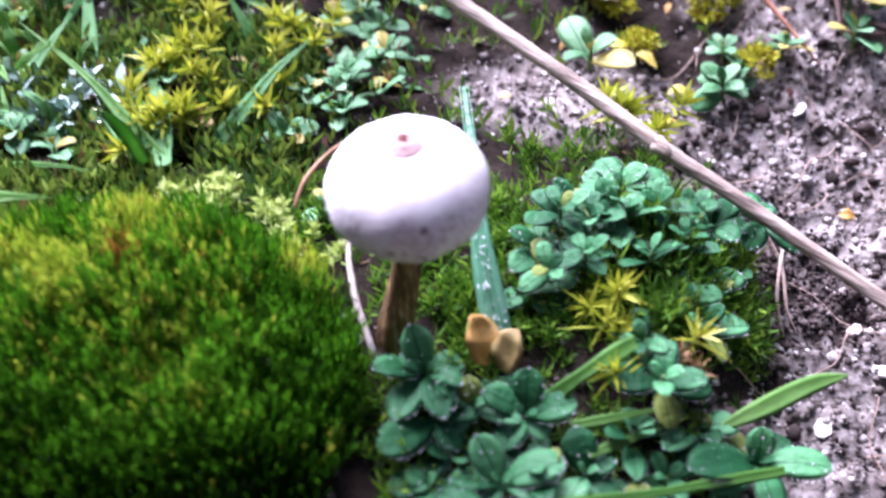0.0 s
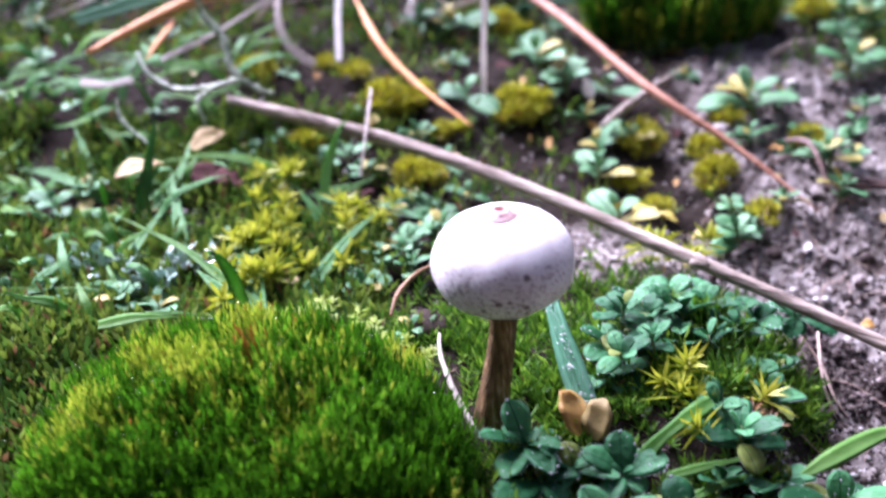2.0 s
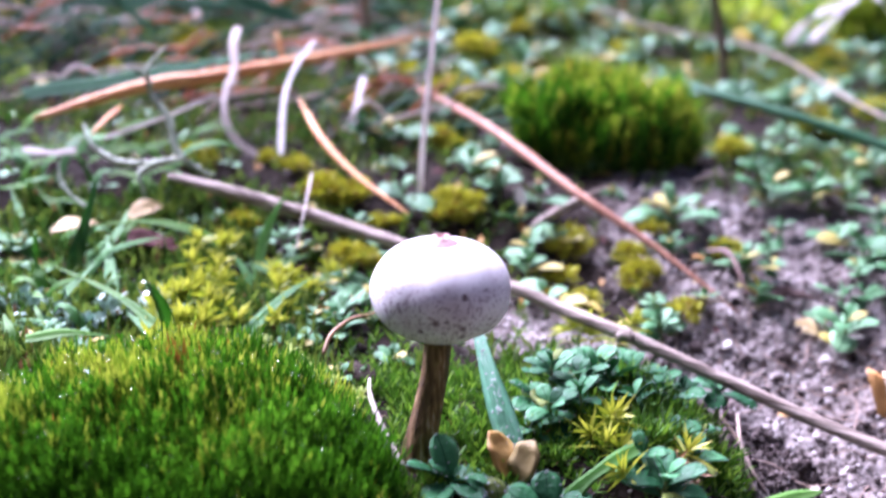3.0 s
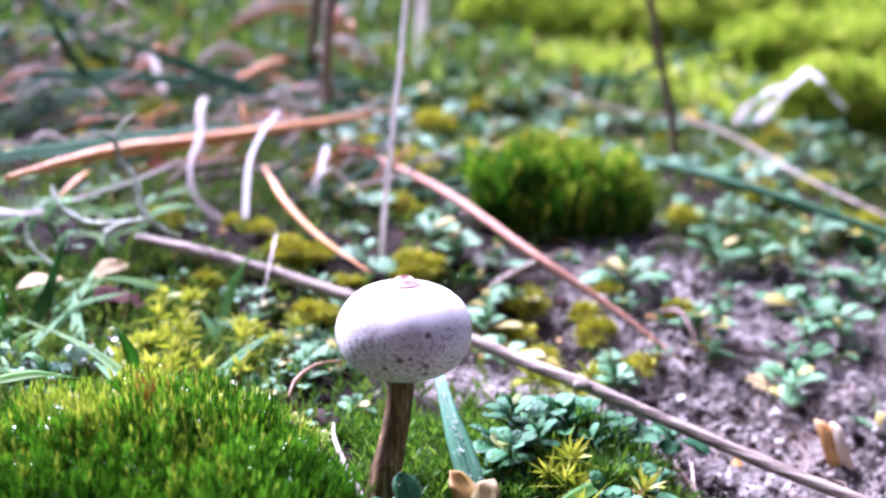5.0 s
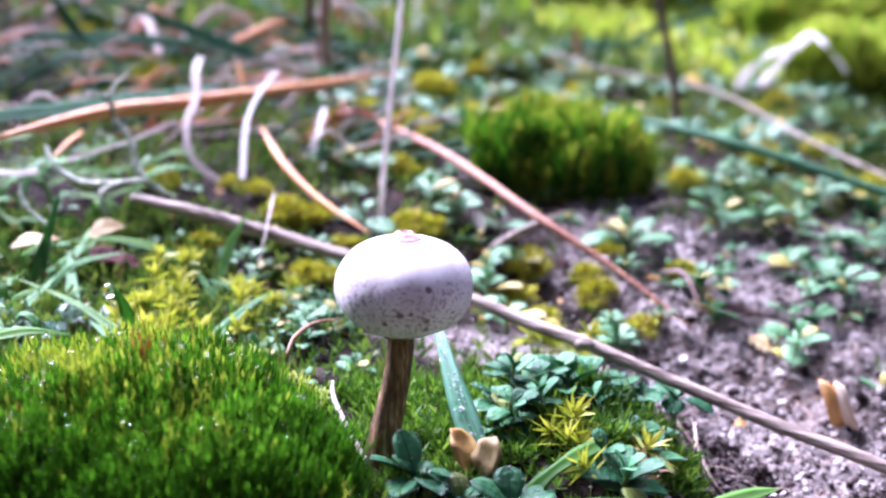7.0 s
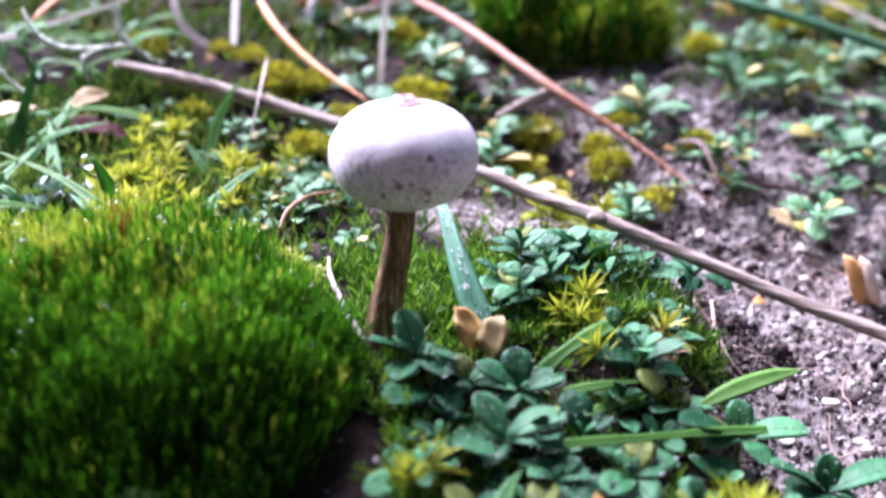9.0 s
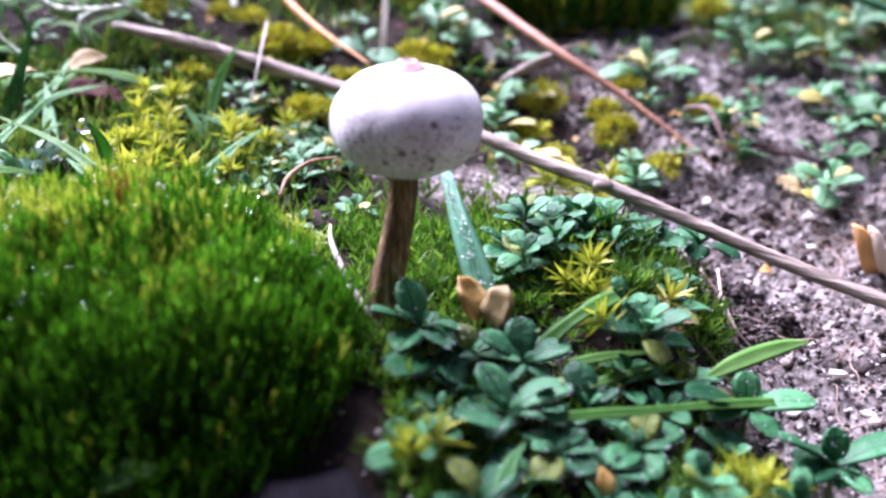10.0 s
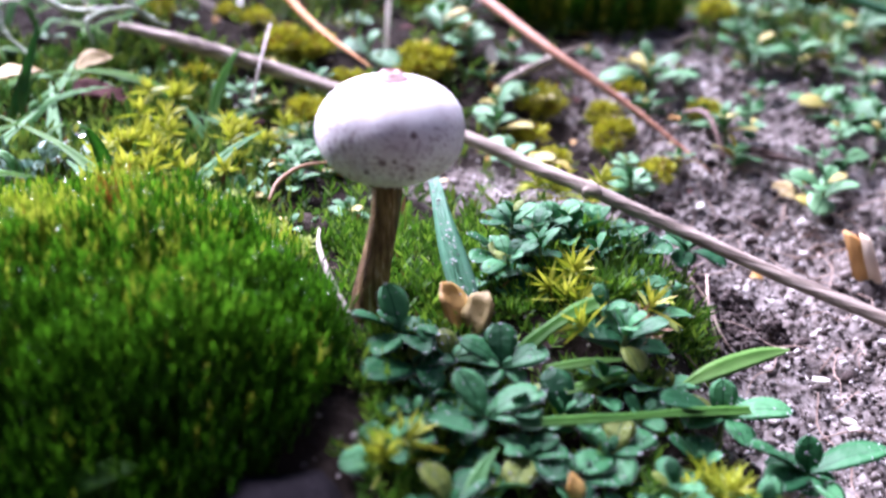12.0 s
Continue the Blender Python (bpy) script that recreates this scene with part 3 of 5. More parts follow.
def build_crumbs():
    """Dark crumbs of humus and clods on the washed-out bank."""
    p = scatter(6000, 2.2, 7.5, -1.5, 7, lambda x, y: bare(x, y) * (0.12 + 0.88 * (1 - smooth(2.7, 3.4, x))))
    more = np.random.default_rng(5)
    slid = np.stack([more.uniform(2.6, 4.4, 5200), more.uniform(0.3, 2.4, 5200)], 1)
    slid = slid[more.uniform(size=5200) < rot(slid[:, 0], slid[:, 1])]
    n = len(p)
    bm = bmesh.new()
    bmesh.ops.create_icosphere(bm, subdivisions=1, radius=1.0)
    ball = np.array([w.co[:] for w in bm.verts])
    tri = np.array([[w.index for w in f.verts] for f in bm.faces])
    bm.free()
    size = 0.03 * np.exp(rng.normal(0, 0.5, n)).clip(0.4, 3.0)
    v = ball[None] * rng.uniform(0.6, 1.3, (n, len(ball), 1)) * size[:, None, None] * rng.uniform(0.6, 1.4, (n, 1, 3)) + p[:, None]
    base = np.stack([slid[:, 0], slid[:, 1], ground_heights(slid[:, 0], slid[:, 1])], 1)
    size = 0.016 * np.exp(more.normal(0, 0.45, len(base))).clip(0.4, 2.2)
    v = np.concatenate([v, ball[None] * more.uniform(0.45, 1.55, (len(base), len(ball), 1)) * size[:, None, None] + base[:, None]])
    n = len(v)
    t = (np.arange(n)[:, None, None] * len(ball) + tri[None]).reshape(-1, 3)
    ob = part("humus_crumbs", fast_mesh("humus_crumbs", v.reshape(-1, 3), None, t), CRUMB)
    tagged(ob, "dark brown crumbs of humus on the sandy bank", "soil", kind="stuff")


build_crumbs()


def build_low_moss():
    """The thin carpet of green moss between the herbs."""
    def near_keep(x, y):
        d = np.hypot((x - 0.9) / 2.2, (y + 0.1) / 2.9)
        return (1 - bare(x, y)) * (1 - smooth(0.75, 1.15, d)) * (x < 3.0) * (1 - 0.85 * (1 - smooth(-0.2, 0.25, x)) * (1 - smooth(-1.4, -0.8, y))) * smooth(0.16, 0.4, np.hypot((x + 0.12) / 1.4, y + 0.12)) * (0.5 + 0.5 * smooth(-0.15, 0.15, patches(x, y, 1.6, 2.0))) * (0.75 + 0.25 * smooth(-1.6, -0.6, y)) * (1 - 0.8 * smooth(1.1, 1.8, y)) * (1 - 0.7 * smooth(0.8, 1.1, x) * (1 - smooth(0.0, 0.4, y))) * (1 - 0.85 * smooth(-0.75, -0.6, x) * (1 - smooth(-0.25, -0.1, x)) * (1 - smooth(0.9, 1.1, y)))

    def wide_keep(x, y):
        return (1 - bare(x, y)) * (0.15 + 0.85 * smooth(-0.25, 0.15, patches(x, y, 0.7, 5.0))) * (0.4 + 0.6 * smooth(5.5, 8.5, y))

    p = np.vstack([scatter(9000, -1.2, 3.1, -3.2, 3.0, near_keep), scatter(2200, -4.5, -1.0, -3.2, -1.2, lambda x, y: 0.6 + 0 * x)])
    up = unit(np.array([0, 0, 1.0]) + rng.normal(0, 0.22, (len(p), 3)))
    # shorter moss in the hollow by the grass blades
    front_term = 1 - 0.6 * smooth(0.6, 1.0, p[:, 0]) * (1 - smooth(0.1, 0.5, p[:, 1]))
    near = shoots(p, up, rng.uniform(0.05, 0.20, len(p)) * front_term, 8, 0.135, 0.025, 58)
    q = np.vstack([scatter(17000, -8, 12, 1.0, 20, wide_keep), scatter(5200, -6.5, -0.9, 0.9, 6.0, lambda x, y: smooth(-0.35, 0.1, patches(x, y, 1.1, 9.0)))])
    up = unit(np.array([0, 0, 1.0]) + rng.normal(0, 0.3, (len(q), 3)))
    wide = shoots(q, up, rng.uniform(0.08, 0.25, len(q)), 4, 0.17, 0.05, 45)
    w = scatter(1500, 1.7, 3.1, 0.1, 1.9, lambda x, y: (1 - bare(x, y)) * (x < 2.95) * smooth(-0.2, 0.1, patches(x, y, 1.9, 7.0)))
    spiky = shoots(w, unit(np.array([0, 0, 1.0]) + rng.normal(0, 0.3, (len(w), 3))), rng.uniform(0.12, 0.32, len(w)), 9, 0.17, 0.022, 62)
    ob = part("low_moss", fast_mesh("low_moss", *joined(near, spiky)), MOSS_LOW)
    tagged(ob, "low carpet of green moss between the herbs", "moss", kind="stuff")
    side = np.random.default_rng(8)
    x, y = side.uniform(-7.0, -1.9, 5000), side.uniform(-1.4, 1.5, 5000)
    g = np.stack([x, y, ground_heights(x, y)], 1)
    flank = shoots(g, unit(np.array([0, 0, 1.0]) + side.normal(0, 0.3, (5000, 3))), side.uniform(0.08, 0.25, 5000), 4, 0.17, 0.05, 45)
    ob = part("mixed_moss", fast_mesh("mixed_moss", *joined(wide, flank)), MOSS_MIX)
    tagged(ob, "thin olive and green moss over the ground behind", "moss", kind="stuff")
    f = scatter(9000, -22, 30, 16, 60, lambda x, y: 0.9 + 0 * x)
    up = unit(np.array([0, 0, 1.0]) + rng.normal(0, 0.35, (len(f), 3)))
    tall, bright = rng.uniform(0.2, 0.6, len(f)), f[:, 0] > 4.5 + 0.12 * f[:, 1] + 2.0 * np.sin(f[:, 1] * 0.5)
    for pick, mat, label in ((bright, FAR_MOSS, "bright yellow-green moss on the far ground"), (~bright, MOSS_MIX, "green moss and short turf on the far ground")):
        ob = part("far_moss", fast_mesh("far_moss", *shoots(f[pick], up[pick], tall[pick], 4, 0.6, 0.2, 50)), mat)
        tagged(ob, label, "moss", kind="stuff")


build_low_moss()


# ---- moss cushions ----
def build_cushion(name, at, radii, height, count, shoot, leaf, label, material=MOSS, tips=0.0, spots=(), group="moss cushions", steep=2.6, crowd=8, spread=27, sink=0.10, crest=0.0, lit_crown=0.0, rust=None, bulge=0.8, core=0.10, ragged=0.5):
    """A domed cushion: a dark core and a thick pile of upright shoots."""
    x0, y0 = at
    z0 = ground_z(x0, y0)
    root = thing(name, (x0, y0, z0), label, "moss", group)

    def dome(x, y):
        f = np.sqrt(np.clip(1 - np.abs(x / radii[0]) ** steep, 1e-6, 1))
        v = y / (radii[1] * f)
        front = 1 - np.clip((crest - v) / (1 + crest), 0, 1) ** 3.0
        back = np.sqrt(np.clip(1 - np.clip((v - crest) / (1 - crest), 0, 1) ** 2.4, 0, 1))
        uneven = 1 + 0.10 * np.sin(x * 3.1 + y * 1.7) + 0.07 * np.sin(y * 4.3 - x * 2.2)
        return height * f**bulge * np.where(v < crest, front, back) * np.where(np.abs(v) < 1, 1, 0) * uneven

    def low(x, y):
        return (ground_heights(x0 + np.asarray(x), y0 + np.asarray(y)) - z0).reshape(np.shape(x))

    rr, aa = np.meshgrid(np.linspace(0, 1, 26), np.linspace(0, 2 * np.pi, 61)[:-1], indexing="ij")
    bx, by = rr * np.cos(aa) * radii[0] * 0.99, rr * np.sin(aa) * radii[1] * 0.99
    bz = dome(bx, by) + low(bx, by) - core
    v = np.stack([bx, by, bz], -1).reshape(-1, 3)
    k, j = np.meshgrid(np.arange(25), np.arange(60), indexing="ij")
    k, j = k.ravel(), j.ravel()
    q = np.stack([k * 60 + j, (k + 1) * 60 + j, (k + 1) * 60 + (j + 1) % 60, k * 60 + (j + 1) % 60], 1)
    part("cushion_core", fast_mesh("cushion_core", v, q), HUMUS, root, "dark humus core of the cushion")
    r, a = np.sqrt(rng.uniform(0, 1.0, count)), rng.uniform(0, 6.283, count)
    r = r**0.85
    x, y = r * np.cos(a) * radii[0], r * np.sin(a) * radii[1]
    z = dome(x, y)
    e = 0.03
    up = np.stack([dome(x - e, y) - dome(x + e, y), dome(x, y - e) - dome(x, y + e), np.full(count, 2 * e)], 1)
    up = unit(unit(up) * [0.30, 0.30, 0.3] + [0, 0, 0.9] + rng.normal(0, 0.075, (count, 3)))
    base = np.stack([x, y, z + low(x, y) - sink], 1)
    tuft = np.array([noise.noise(Vector((a * 6 / shoot * 0.42, b * 6 / shoot * 0.42, 1.7))) for a, b in zip(x, y)])
    h = shoot * rng.uniform(0.8, 1.12, count) * (1 + ragged * tuft)
    # brighter yellow shoots toward the top put the sunlit crest into the colour
    yellow = rng.uniform(size=count) < tips + lit_crown * smooth(0.72, 1.0, z / height)
    for sx, sy, sr in spots:
        yellow |= (np.hypot(x + x0 - sx, y + y0 - sy) < sr * rng.uniform(0.4, 1.2, count))
    brown = np.zeros(count, bool)
    if rust:
        brown = np.hypot(x + x0 - rust[0], y + y0 - rust[1]) < rust[2] * rng.uniform(0.3, 1.2, count)
        yellow &= ~brown
    for pick, nm, mat, tag in ((brown, "rusty_pile", RUST, "rusty brown withered moss shoots"), (~yellow & ~brown, "moss_pile", material, "dense upright bright green moss shoots"), (yellow, "yellow_pile", MOSS_TIP, "yellowed moss shoots, more at the top for a sunlit crest")):
        if pick.any():
            ob = part(nm, fast_mesh(nm, *shoots(base[pick], up[pick], h[pick], crowd, leaf[0], leaf[1], spread)), mat, root, tag)
            tagged(ob, kind="stuff")
    CUSHION_TIPS.append(base + up * (h + leaf[0] * 0.6)[:, None] + (x0, y0, z0))
    return root


CUSHION_TIPS = []
build_cushion("moss_cushion", (-1.94, -0.66), (1.62, 1.4), 0.68, 9400, 0.64, (0.090, 0.017), "large domed cushion of wet bright green moss beside the mushroom", bulge=1.0, tips=0.02, spots=[(-2.34, -0.15, 0.30), (-3.19, -0.55, 0.30), (-2.7, 0.0, 0.25), (-1.9, 0.3, 0.25), (-0.75, 0.25, 0.2)], steep=2.0, spread=24, sink=0.42, crowd=16, crest=0.4, lit_crown=0.25, rust=(-1.9, -0.03, 0.10), core=0.36, ragged=0.25)
build_cushion("moss_cushion", (3.35, 8.2), (1.3, 0.85), 0.52, 2300, 0.72, (0.20, 0.036), "smaller tufted moss cushion on the sand behind the stick", tips=0.25, sink=0.18, lit_crown=0.6, steep=2.1, spots=[(4.3, 7.9, 0.25)], crowd=10, spread=24)
for at, rad, h in [((12.5, 28), (5.0, 3.0), 1.6), ((21, 31), (7, 4), 2.6), ((14.0, 21.5), (3.0, 1.6), 0.8), ((18.5, 23), (4.5, 2.4), 1.4), ((9.5, 34), (6, 3), 1.6), ((8, 26), (3.5, 1.8), 0.8), ((15, 16), (2.6, 1.3), 0.6), ((12.6, 16.5), (2.0, 1.0), 0.4), ((16, 26), (4.5, 2.2), 1.4)]:
    build_cushion("moss_cushion", at, rad, h, 2200, 0.7, (0.6, 0.16), "bright yellow-green moss mound on the far ground", FAR_MOSS, tips=0.2, group="far moss mounds")


# ---- the mushroom ----
def lathe(profile, sides, centre, lean=None, bumps=0.0, seed=0.0):
    n = len(profile)
    a = np.linspace(0, 2 * np.pi, sides, endpoint=False)
    v = []
    for r, z in profile:
        c = np.array(centre(z) if callable(centre) else (*centre, z), float)
        for t in a:
            k = 1 + bumps * noise.noise(Vector((np.cos(t) * 2.2, np.sin(t) * 2.2, z * 2.5 + seed)))
            v.append((c[0] + r * k * np.cos(t), c[1] + r * k * np.sin(t), c[2]))
    k, j = np.meshgrid(np.arange(n - 1), np.arange(sides), indexing="ij")
    k, j = k.ravel(), j.ravel()
    q = np.stack([k * sides + j, k * sides + (j + 1) % sides, (k + 1) * sides + (j + 1) % sides, (k + 1) * sides + j], 1)
    return np.array(v), q


def build_mushroom():
    root = thing("stalked_puffball", (0, 0, 0), "small white stalked puffball mushroom with a brown stalk, standing in moss", "mushroom")
    # stalk, bowed a little and thicker at its foot
    spine = curve_through([(-0.03, -0.02, -0.15), (0.0, 0.0, 0.1), (0.10, 0.03, 0.55), (0.155, 0.06, 0.9), (0.18, 0.08, 1.3)], 40)

    def centre(z):
        k = np.interp(z, spine[:, 2], np.arange(40))
        return np.array([np.interp(k, np.arange(40), spine[:, i]) for i in range(3)])

    zs = np.linspace(-0.15, 1.25, 44)
    radius = np.interp(zs, [-0.15, 0.1, 0.5, 0.9, 1.1, 1.25], [0.155, 0.14, 0.122, 0.112, 0.112, 0.15])
    part("stalk", fast_mesh("stalk", *lathe(list(zip(radius, zs)), 28, centre, bumps=0.10)), STALK, root, "brown fibrous stalk, darker at the foot")
    # head: flattened ball, rounder above
    cx, cy, cz, half = 0.19, 0.09, 1.52, 0.568
    prof = []
    for t in np.linspace(0.02, np.pi - 0.06, 60):
        s, c = np.sin(t), np.cos(t)
        r = half * s**0.80
        prof.append((r, cz + (0.40 if c > 0 else 0.40) * np.sign(c) * abs(c) ** 1.0))
    v, q = lathe(prof[::-1], 72, (cx, cy), bumps=0.05, seed=4.0)
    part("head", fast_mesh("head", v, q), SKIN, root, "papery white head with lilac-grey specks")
    collar = [(0.20, 1.150), (0.185, 1.118), (0.155, 1.105), (0.125, 1.12), (0.112, 1.15)]
    part("collar", fast_mesh("collar", *lathe(collar, 48, (0.178, 0.08), bumps=0.25, seed=6.0)), STALK, root, "frayed brown collar under the head")
    top = cz + 0.40
    ring = [(0.150, top - 0.03), (0.136, top + 0.002), (0.120, top + 0.016), (0.10, top + 0.022), (0.085, top + 0.040), (0.070, top + 0.052), (0.052, top + 0.058), (0.042, top + 0.03), (0.034, top - 0.02)]
    mouth = part("mouth", fast_mesh("mouth", *lathe(ring, 40, (cx, cy), bumps=0.07, seed=9.0)), MOUTH, root, "pinkish frayed ring round the mouth")
    hole = [(0.042, top + 0.012), (0.015, top + 0.006), (0.001, top + 0.004)]
    part("pore", fast_mesh("pore", *lathe(hole, 20, (cx, cy))), PORE, mouth, "dark red-brown pore")


build_mushroom()

# ---- places of the smaller things: x, y (and z) ----
PLANTS_MID = [(1.60, 4.47), (1.50, 6.21), (2.01, 6.14), (1.65, 5.62), (3.54, 4.93), (3.98, 5.86), (4.91, 5.17), (5.85, 5.30), (6.00, 4.76), (6.75, 5.96), (6.69, 6.72), (4.34, 4.34), (4.33, 3.89), (5.13, 3.24), (5.64, 3.91), (6.19, 8.22), (6.49, 7.03), (7.87, 7.81), (2.98, 3.24), (2.07, 5.20), (0.03, 7.03), (-0.94, 3.43), (-0.65, 2.96), (-0.48, 3.66), (-0.83, 4.23), (-0.60, 4.03), (-0.98, 2.72), (-0.31, 3.35), (-0.05, 3.40), (-0.41, 3.88), (-0.62, 3.27), (-0.82, 3.78), (-0.64, 2.42), (-1.45, 2.41), (-1.10, 2.18), (0.05, 4.16), (2.97, 3.27), (1.74, 5.03), (1.68, 3.45), (-0.71, 2.75)]
PLANTS_FAR = [(5.60, 8.76), (6.09, 7.98), (7.77, 9.96), (7.39, 7.70), (9.22, 10.34), (8.15, 7.32), (5.92, 6.36), (5.28, 6.48), (3.74, 5.53), (2.23, 16.36), (1.64, 7.78), (0.11, 7.97), (0.18, 6.14), (-0.40, 7.84), (0.89, 9.13), (7.29, 10.92), (9.56, 12.80), (11.08, 14.20), (4.26, 14.36), (5.19, 15.80), (3.25, 13.98), (3.23, 18.10), (1.10, 11.83), (5.32, 13.74), (4.70, 20.26), (5.90, 5.08), (6.34, 4.63), (4.12, 4.94), (7.35, 5.72), (1.19, 6.86), (4.66, 14.51), (2.63, 11.50)]
STARS_NEAR = [(1.62, 0.29), (1.87, -0.12), (1.62, -0.05), (2.35, -1.55), (2.5, -1.75), (0.1, -1.75), (0.2, -2.0)]
STARS_BEHIND = [(-2.16, 2.74), (-1.76, 2.52), (-1.20, 2.84), (-1.34, 2.52), (-2.07, 3.31), (-1.64, 2.95), (-2.20, 2.21), (-1.03, 2.49), (-1.85, 2.26), (-1.97, 1.96), (-2.14, 4.32), (-1.78, 3.37), (-2.05, 3.23), (-1.42, 3.24), (-1.14, 3.38), (-2.27, 2.47), (-2.37, 2.16), (-3.81, 2.30), (2.05, 2.40), (1.79, 2.46)]
CLUMPS = [(-0.85, 6.04), (-0.57, 5.95), (-0.43, 6.22), (-0.17, 5.48), (0.04, 5.56), (0.83, 5.99), (1.04, 5.90), (2.28, 5.23), (2.00, 4.28), (2.16, 3.74), (3.31, 3.55), (3.01, 5.01), (3.38, 5.41), (4.25, 4.95), (3.00, 4.38), (-0.59, 4.71), (-1.89, 5.34), (-0.39, 4.57), (-2.58, 6.74), (-0.06, 11.03), (1.62, 11.79), (0.52, 12.51), (0.81, 8.15), (0.94, 5.97), (-3.27, 12.04), (5.82, 12.96), (9.63, 11.19), (-1.68, 6.96), (-1.27, 6.58), (3.13, 15.55), (0.77, 5.75), (-0.37, 9.79), (1.05, 7.92)]
STICK_LEFT = [(-2.77, 5.6, 1.03), (-2.1, 5.12, 0.98), (-1.45, 4.8, 0.87), (-0.82, 4.55, 0.74), (-0.27, 4.15, 0.67)]
NEEDLE_LONG = [(-4.34, 5.56, 1.80), (-3.82, 6.40, 1.85), (-3.23, 7.25, 1.88), (-2.51, 7.81, 1.88), (-1.35, 9.11, 1.87), (0.05, 11.14, 1.81), (1.09, 13.03, 1.72)]
NEEDLE_RED = [(-0.06, 10.90, 1.44), (0.87, 8.89, 1.32), (1.57, 7.27, 1.15), (2.33, 5.33, 0.82), (3.21, 4.39, 0.33), (3.92, 3.46, -0.13)]
NEEDLE_SHORT = [(-1.22, 7.70, 1.57), (-0.88, 6.46, 1.27), (-0.43, 5.58, 0.99), (0.18, 4.69, 0.75)]
NEEDLE_STUB = [(-3.85, 6.22, 1.43), (-3.62, 7.21, 1.61)]
NEEDLE_UP = [(-1.52, 9.3, 1.89), (-1.63, 9.6, 2.29)]
DRY_GRASS_A = [(-2.14, 8.9, 2.45), (-2.18, 8.4, 2.27), (-2.13, 7.9, 1.99), (-2.23, 7.4, 1.74), (-2.2, 7.0, 1.43), (-2.04, 6.8, 1.18), (-1.78, 6.7, 1.0)]
DRY_GRASS_B = [(-1.0, 8.9, 2.24), (-1.25, 8.4, 1.98), (-1.42, 7.6, 1.65), (-1.45, 6.6, 1.06)]
DRY_GRASS_C = [(-0.28, 8.9, 1.68), (-0.48, 7.8, 1.18)]
DRY_GRASS_D = [(-3.69, 6.4, 1.36), (-3.0, 6.9, 1.51), (-2.39, 7.6, 1.68)]
DRY_GRASS_E = [(-4.6, 5.8, 1.36), (-4.24, 5.7, 1.33), (-3.94, 5.8, 1.33)]
DRY_GRASS_F = [(-0.99, 5.23, 1.15), (-1.07, 4.30, 0.91), (-1.15, 3.94, 0.60)]
UPRIGHT_STRAW = [(0.40, 6.13, 0.58), (0.44, 6.05, 1.30), (0.54, 5.95, 2.46), (0.63, 5.90, 3.34), (0.70, 5.85, 4.34)]
UPRIGHT_STEM = [(6.39, 11.74, 0.66), (6.21, 11.70, 1.74), (5.85, 11.60, 3.00), (5.47, 11.50, 4.40)]
UPRIGHT_B = [(-0.16, 14.55, 1.47), (-0.19, 12.60, 2.86), (-0.08, 12.60, 4.29)]
UPRIGHT_C = [(-0.51, 17.94, 1.83), (-0.42, 15.00, 3.15), (-0.27, 15.00, 4.28)]
FAR_BLADE = [(4.73, 9.88, 1.41), (5.02, 8.56, 1.45), (5.78, 7.55, 1.34), (6.57, 6.83, 1.16), (7.70, 5.72, 0.85)]
FAR_STEM = [(4.66, 17.72, 1.90), (5.59, 14.86, 1.64), (7.28, 12.55, 1.47), (7.69, 9.41, 1.13), (8.27, 6.77, 0.81)]
FAR_BLADE_B = [(4.74, 17.42, 1.86), (6.58, 17.23, 1.90), (9.66, 19.25, 1.65)]
BACK_BLADE_A = [(-3.81, 12.06, 1.91), (-4.40, 11.00, 2.74), (-4.86, 10.50, 3.86)]
BACK_BLADE_B = [(-1.18, 13.35, 1.83), (-2.99, 12.50, 2.69), (-5.21, 12.00, 3.58)]
BACK_BLADE_C = [(-4.78, 6.79, 1.86), (-3.70, 7.76, 1.87), (-2.40, 9.14, 1.90), (-1.15, 11.93, 1.68)]
BACK_BLADE_D = [(-5.51, 12.18, 2.46), (-3.03, 12.79, 2.32), (-1.52, 13.67, 1.99)]
PALE_ARCH_A = [(9.22, 16.35, 0.90), (8.46, 13.28, 1.95), (9.42, 13.63, 2.21)]
PALE_ARCH_B = [(9.61, 16.21, 0.85), (9.03, 13.52, 1.93), (10.05, 14.41, 2.44)]
PALE_ARCH_C = [(10.05, 14.41, 2.44), (10.31, 13.94, 2.07), (12.38, 16.75, 0.98)]
TWIG_MAIN = [(-3.43, 6.6, 2.23), (-3.15, 6.5, 2.16), (-3.06, 6.4, 1.9), (-2.83, 6.2, 1.63), (-2.73, 5.9, 1.29), (-2.44, 5.8, 1.06), (-2.24, 5.8, 0.97)]
TWIG_B = [(-3.15, 6.5, 2.16), (-3.04, 6.6, 2.34), (-2.89, 6.8, 2.48)]
TWIG_C = [(-3.85, 5.9, 1.64), (-3.75, 5.7, 1.49), (-3.61, 5.6, 1.35), (-3.28, 5.5, 1.23), (-2.83, 5.6, 1.23), (-2.67, 5.8, 1.21)]
TWIG_D = [(-4.03, 5.2, 1.31), (-3.96, 5.0, 1.1), (-3.64, 4.7, 0.91)]
TWIG_E = [(-3.04, 5.2, 0.92), (-3.1, 5.3, 1.14), (-2.96, 5.45, 1.22), (-2.81, 5.6, 1.23)]
BLADE_1 = [(1.13, -0.60, -0.14), (1.30, -0.48, 0.00), (1.57, -0.33, 0.11), (1.84, -0.16, 0.14)]
BLADE_2 = [(1.34, -0.74, -0.12), (1.74, -0.65, -0.12), (2.19, -0.49, -0.20)]
BLADE_3 = [(1.46, -0.93, -0.21), (1.75, -0.82, -0.19), (2.07, -0.65, -0.24)]
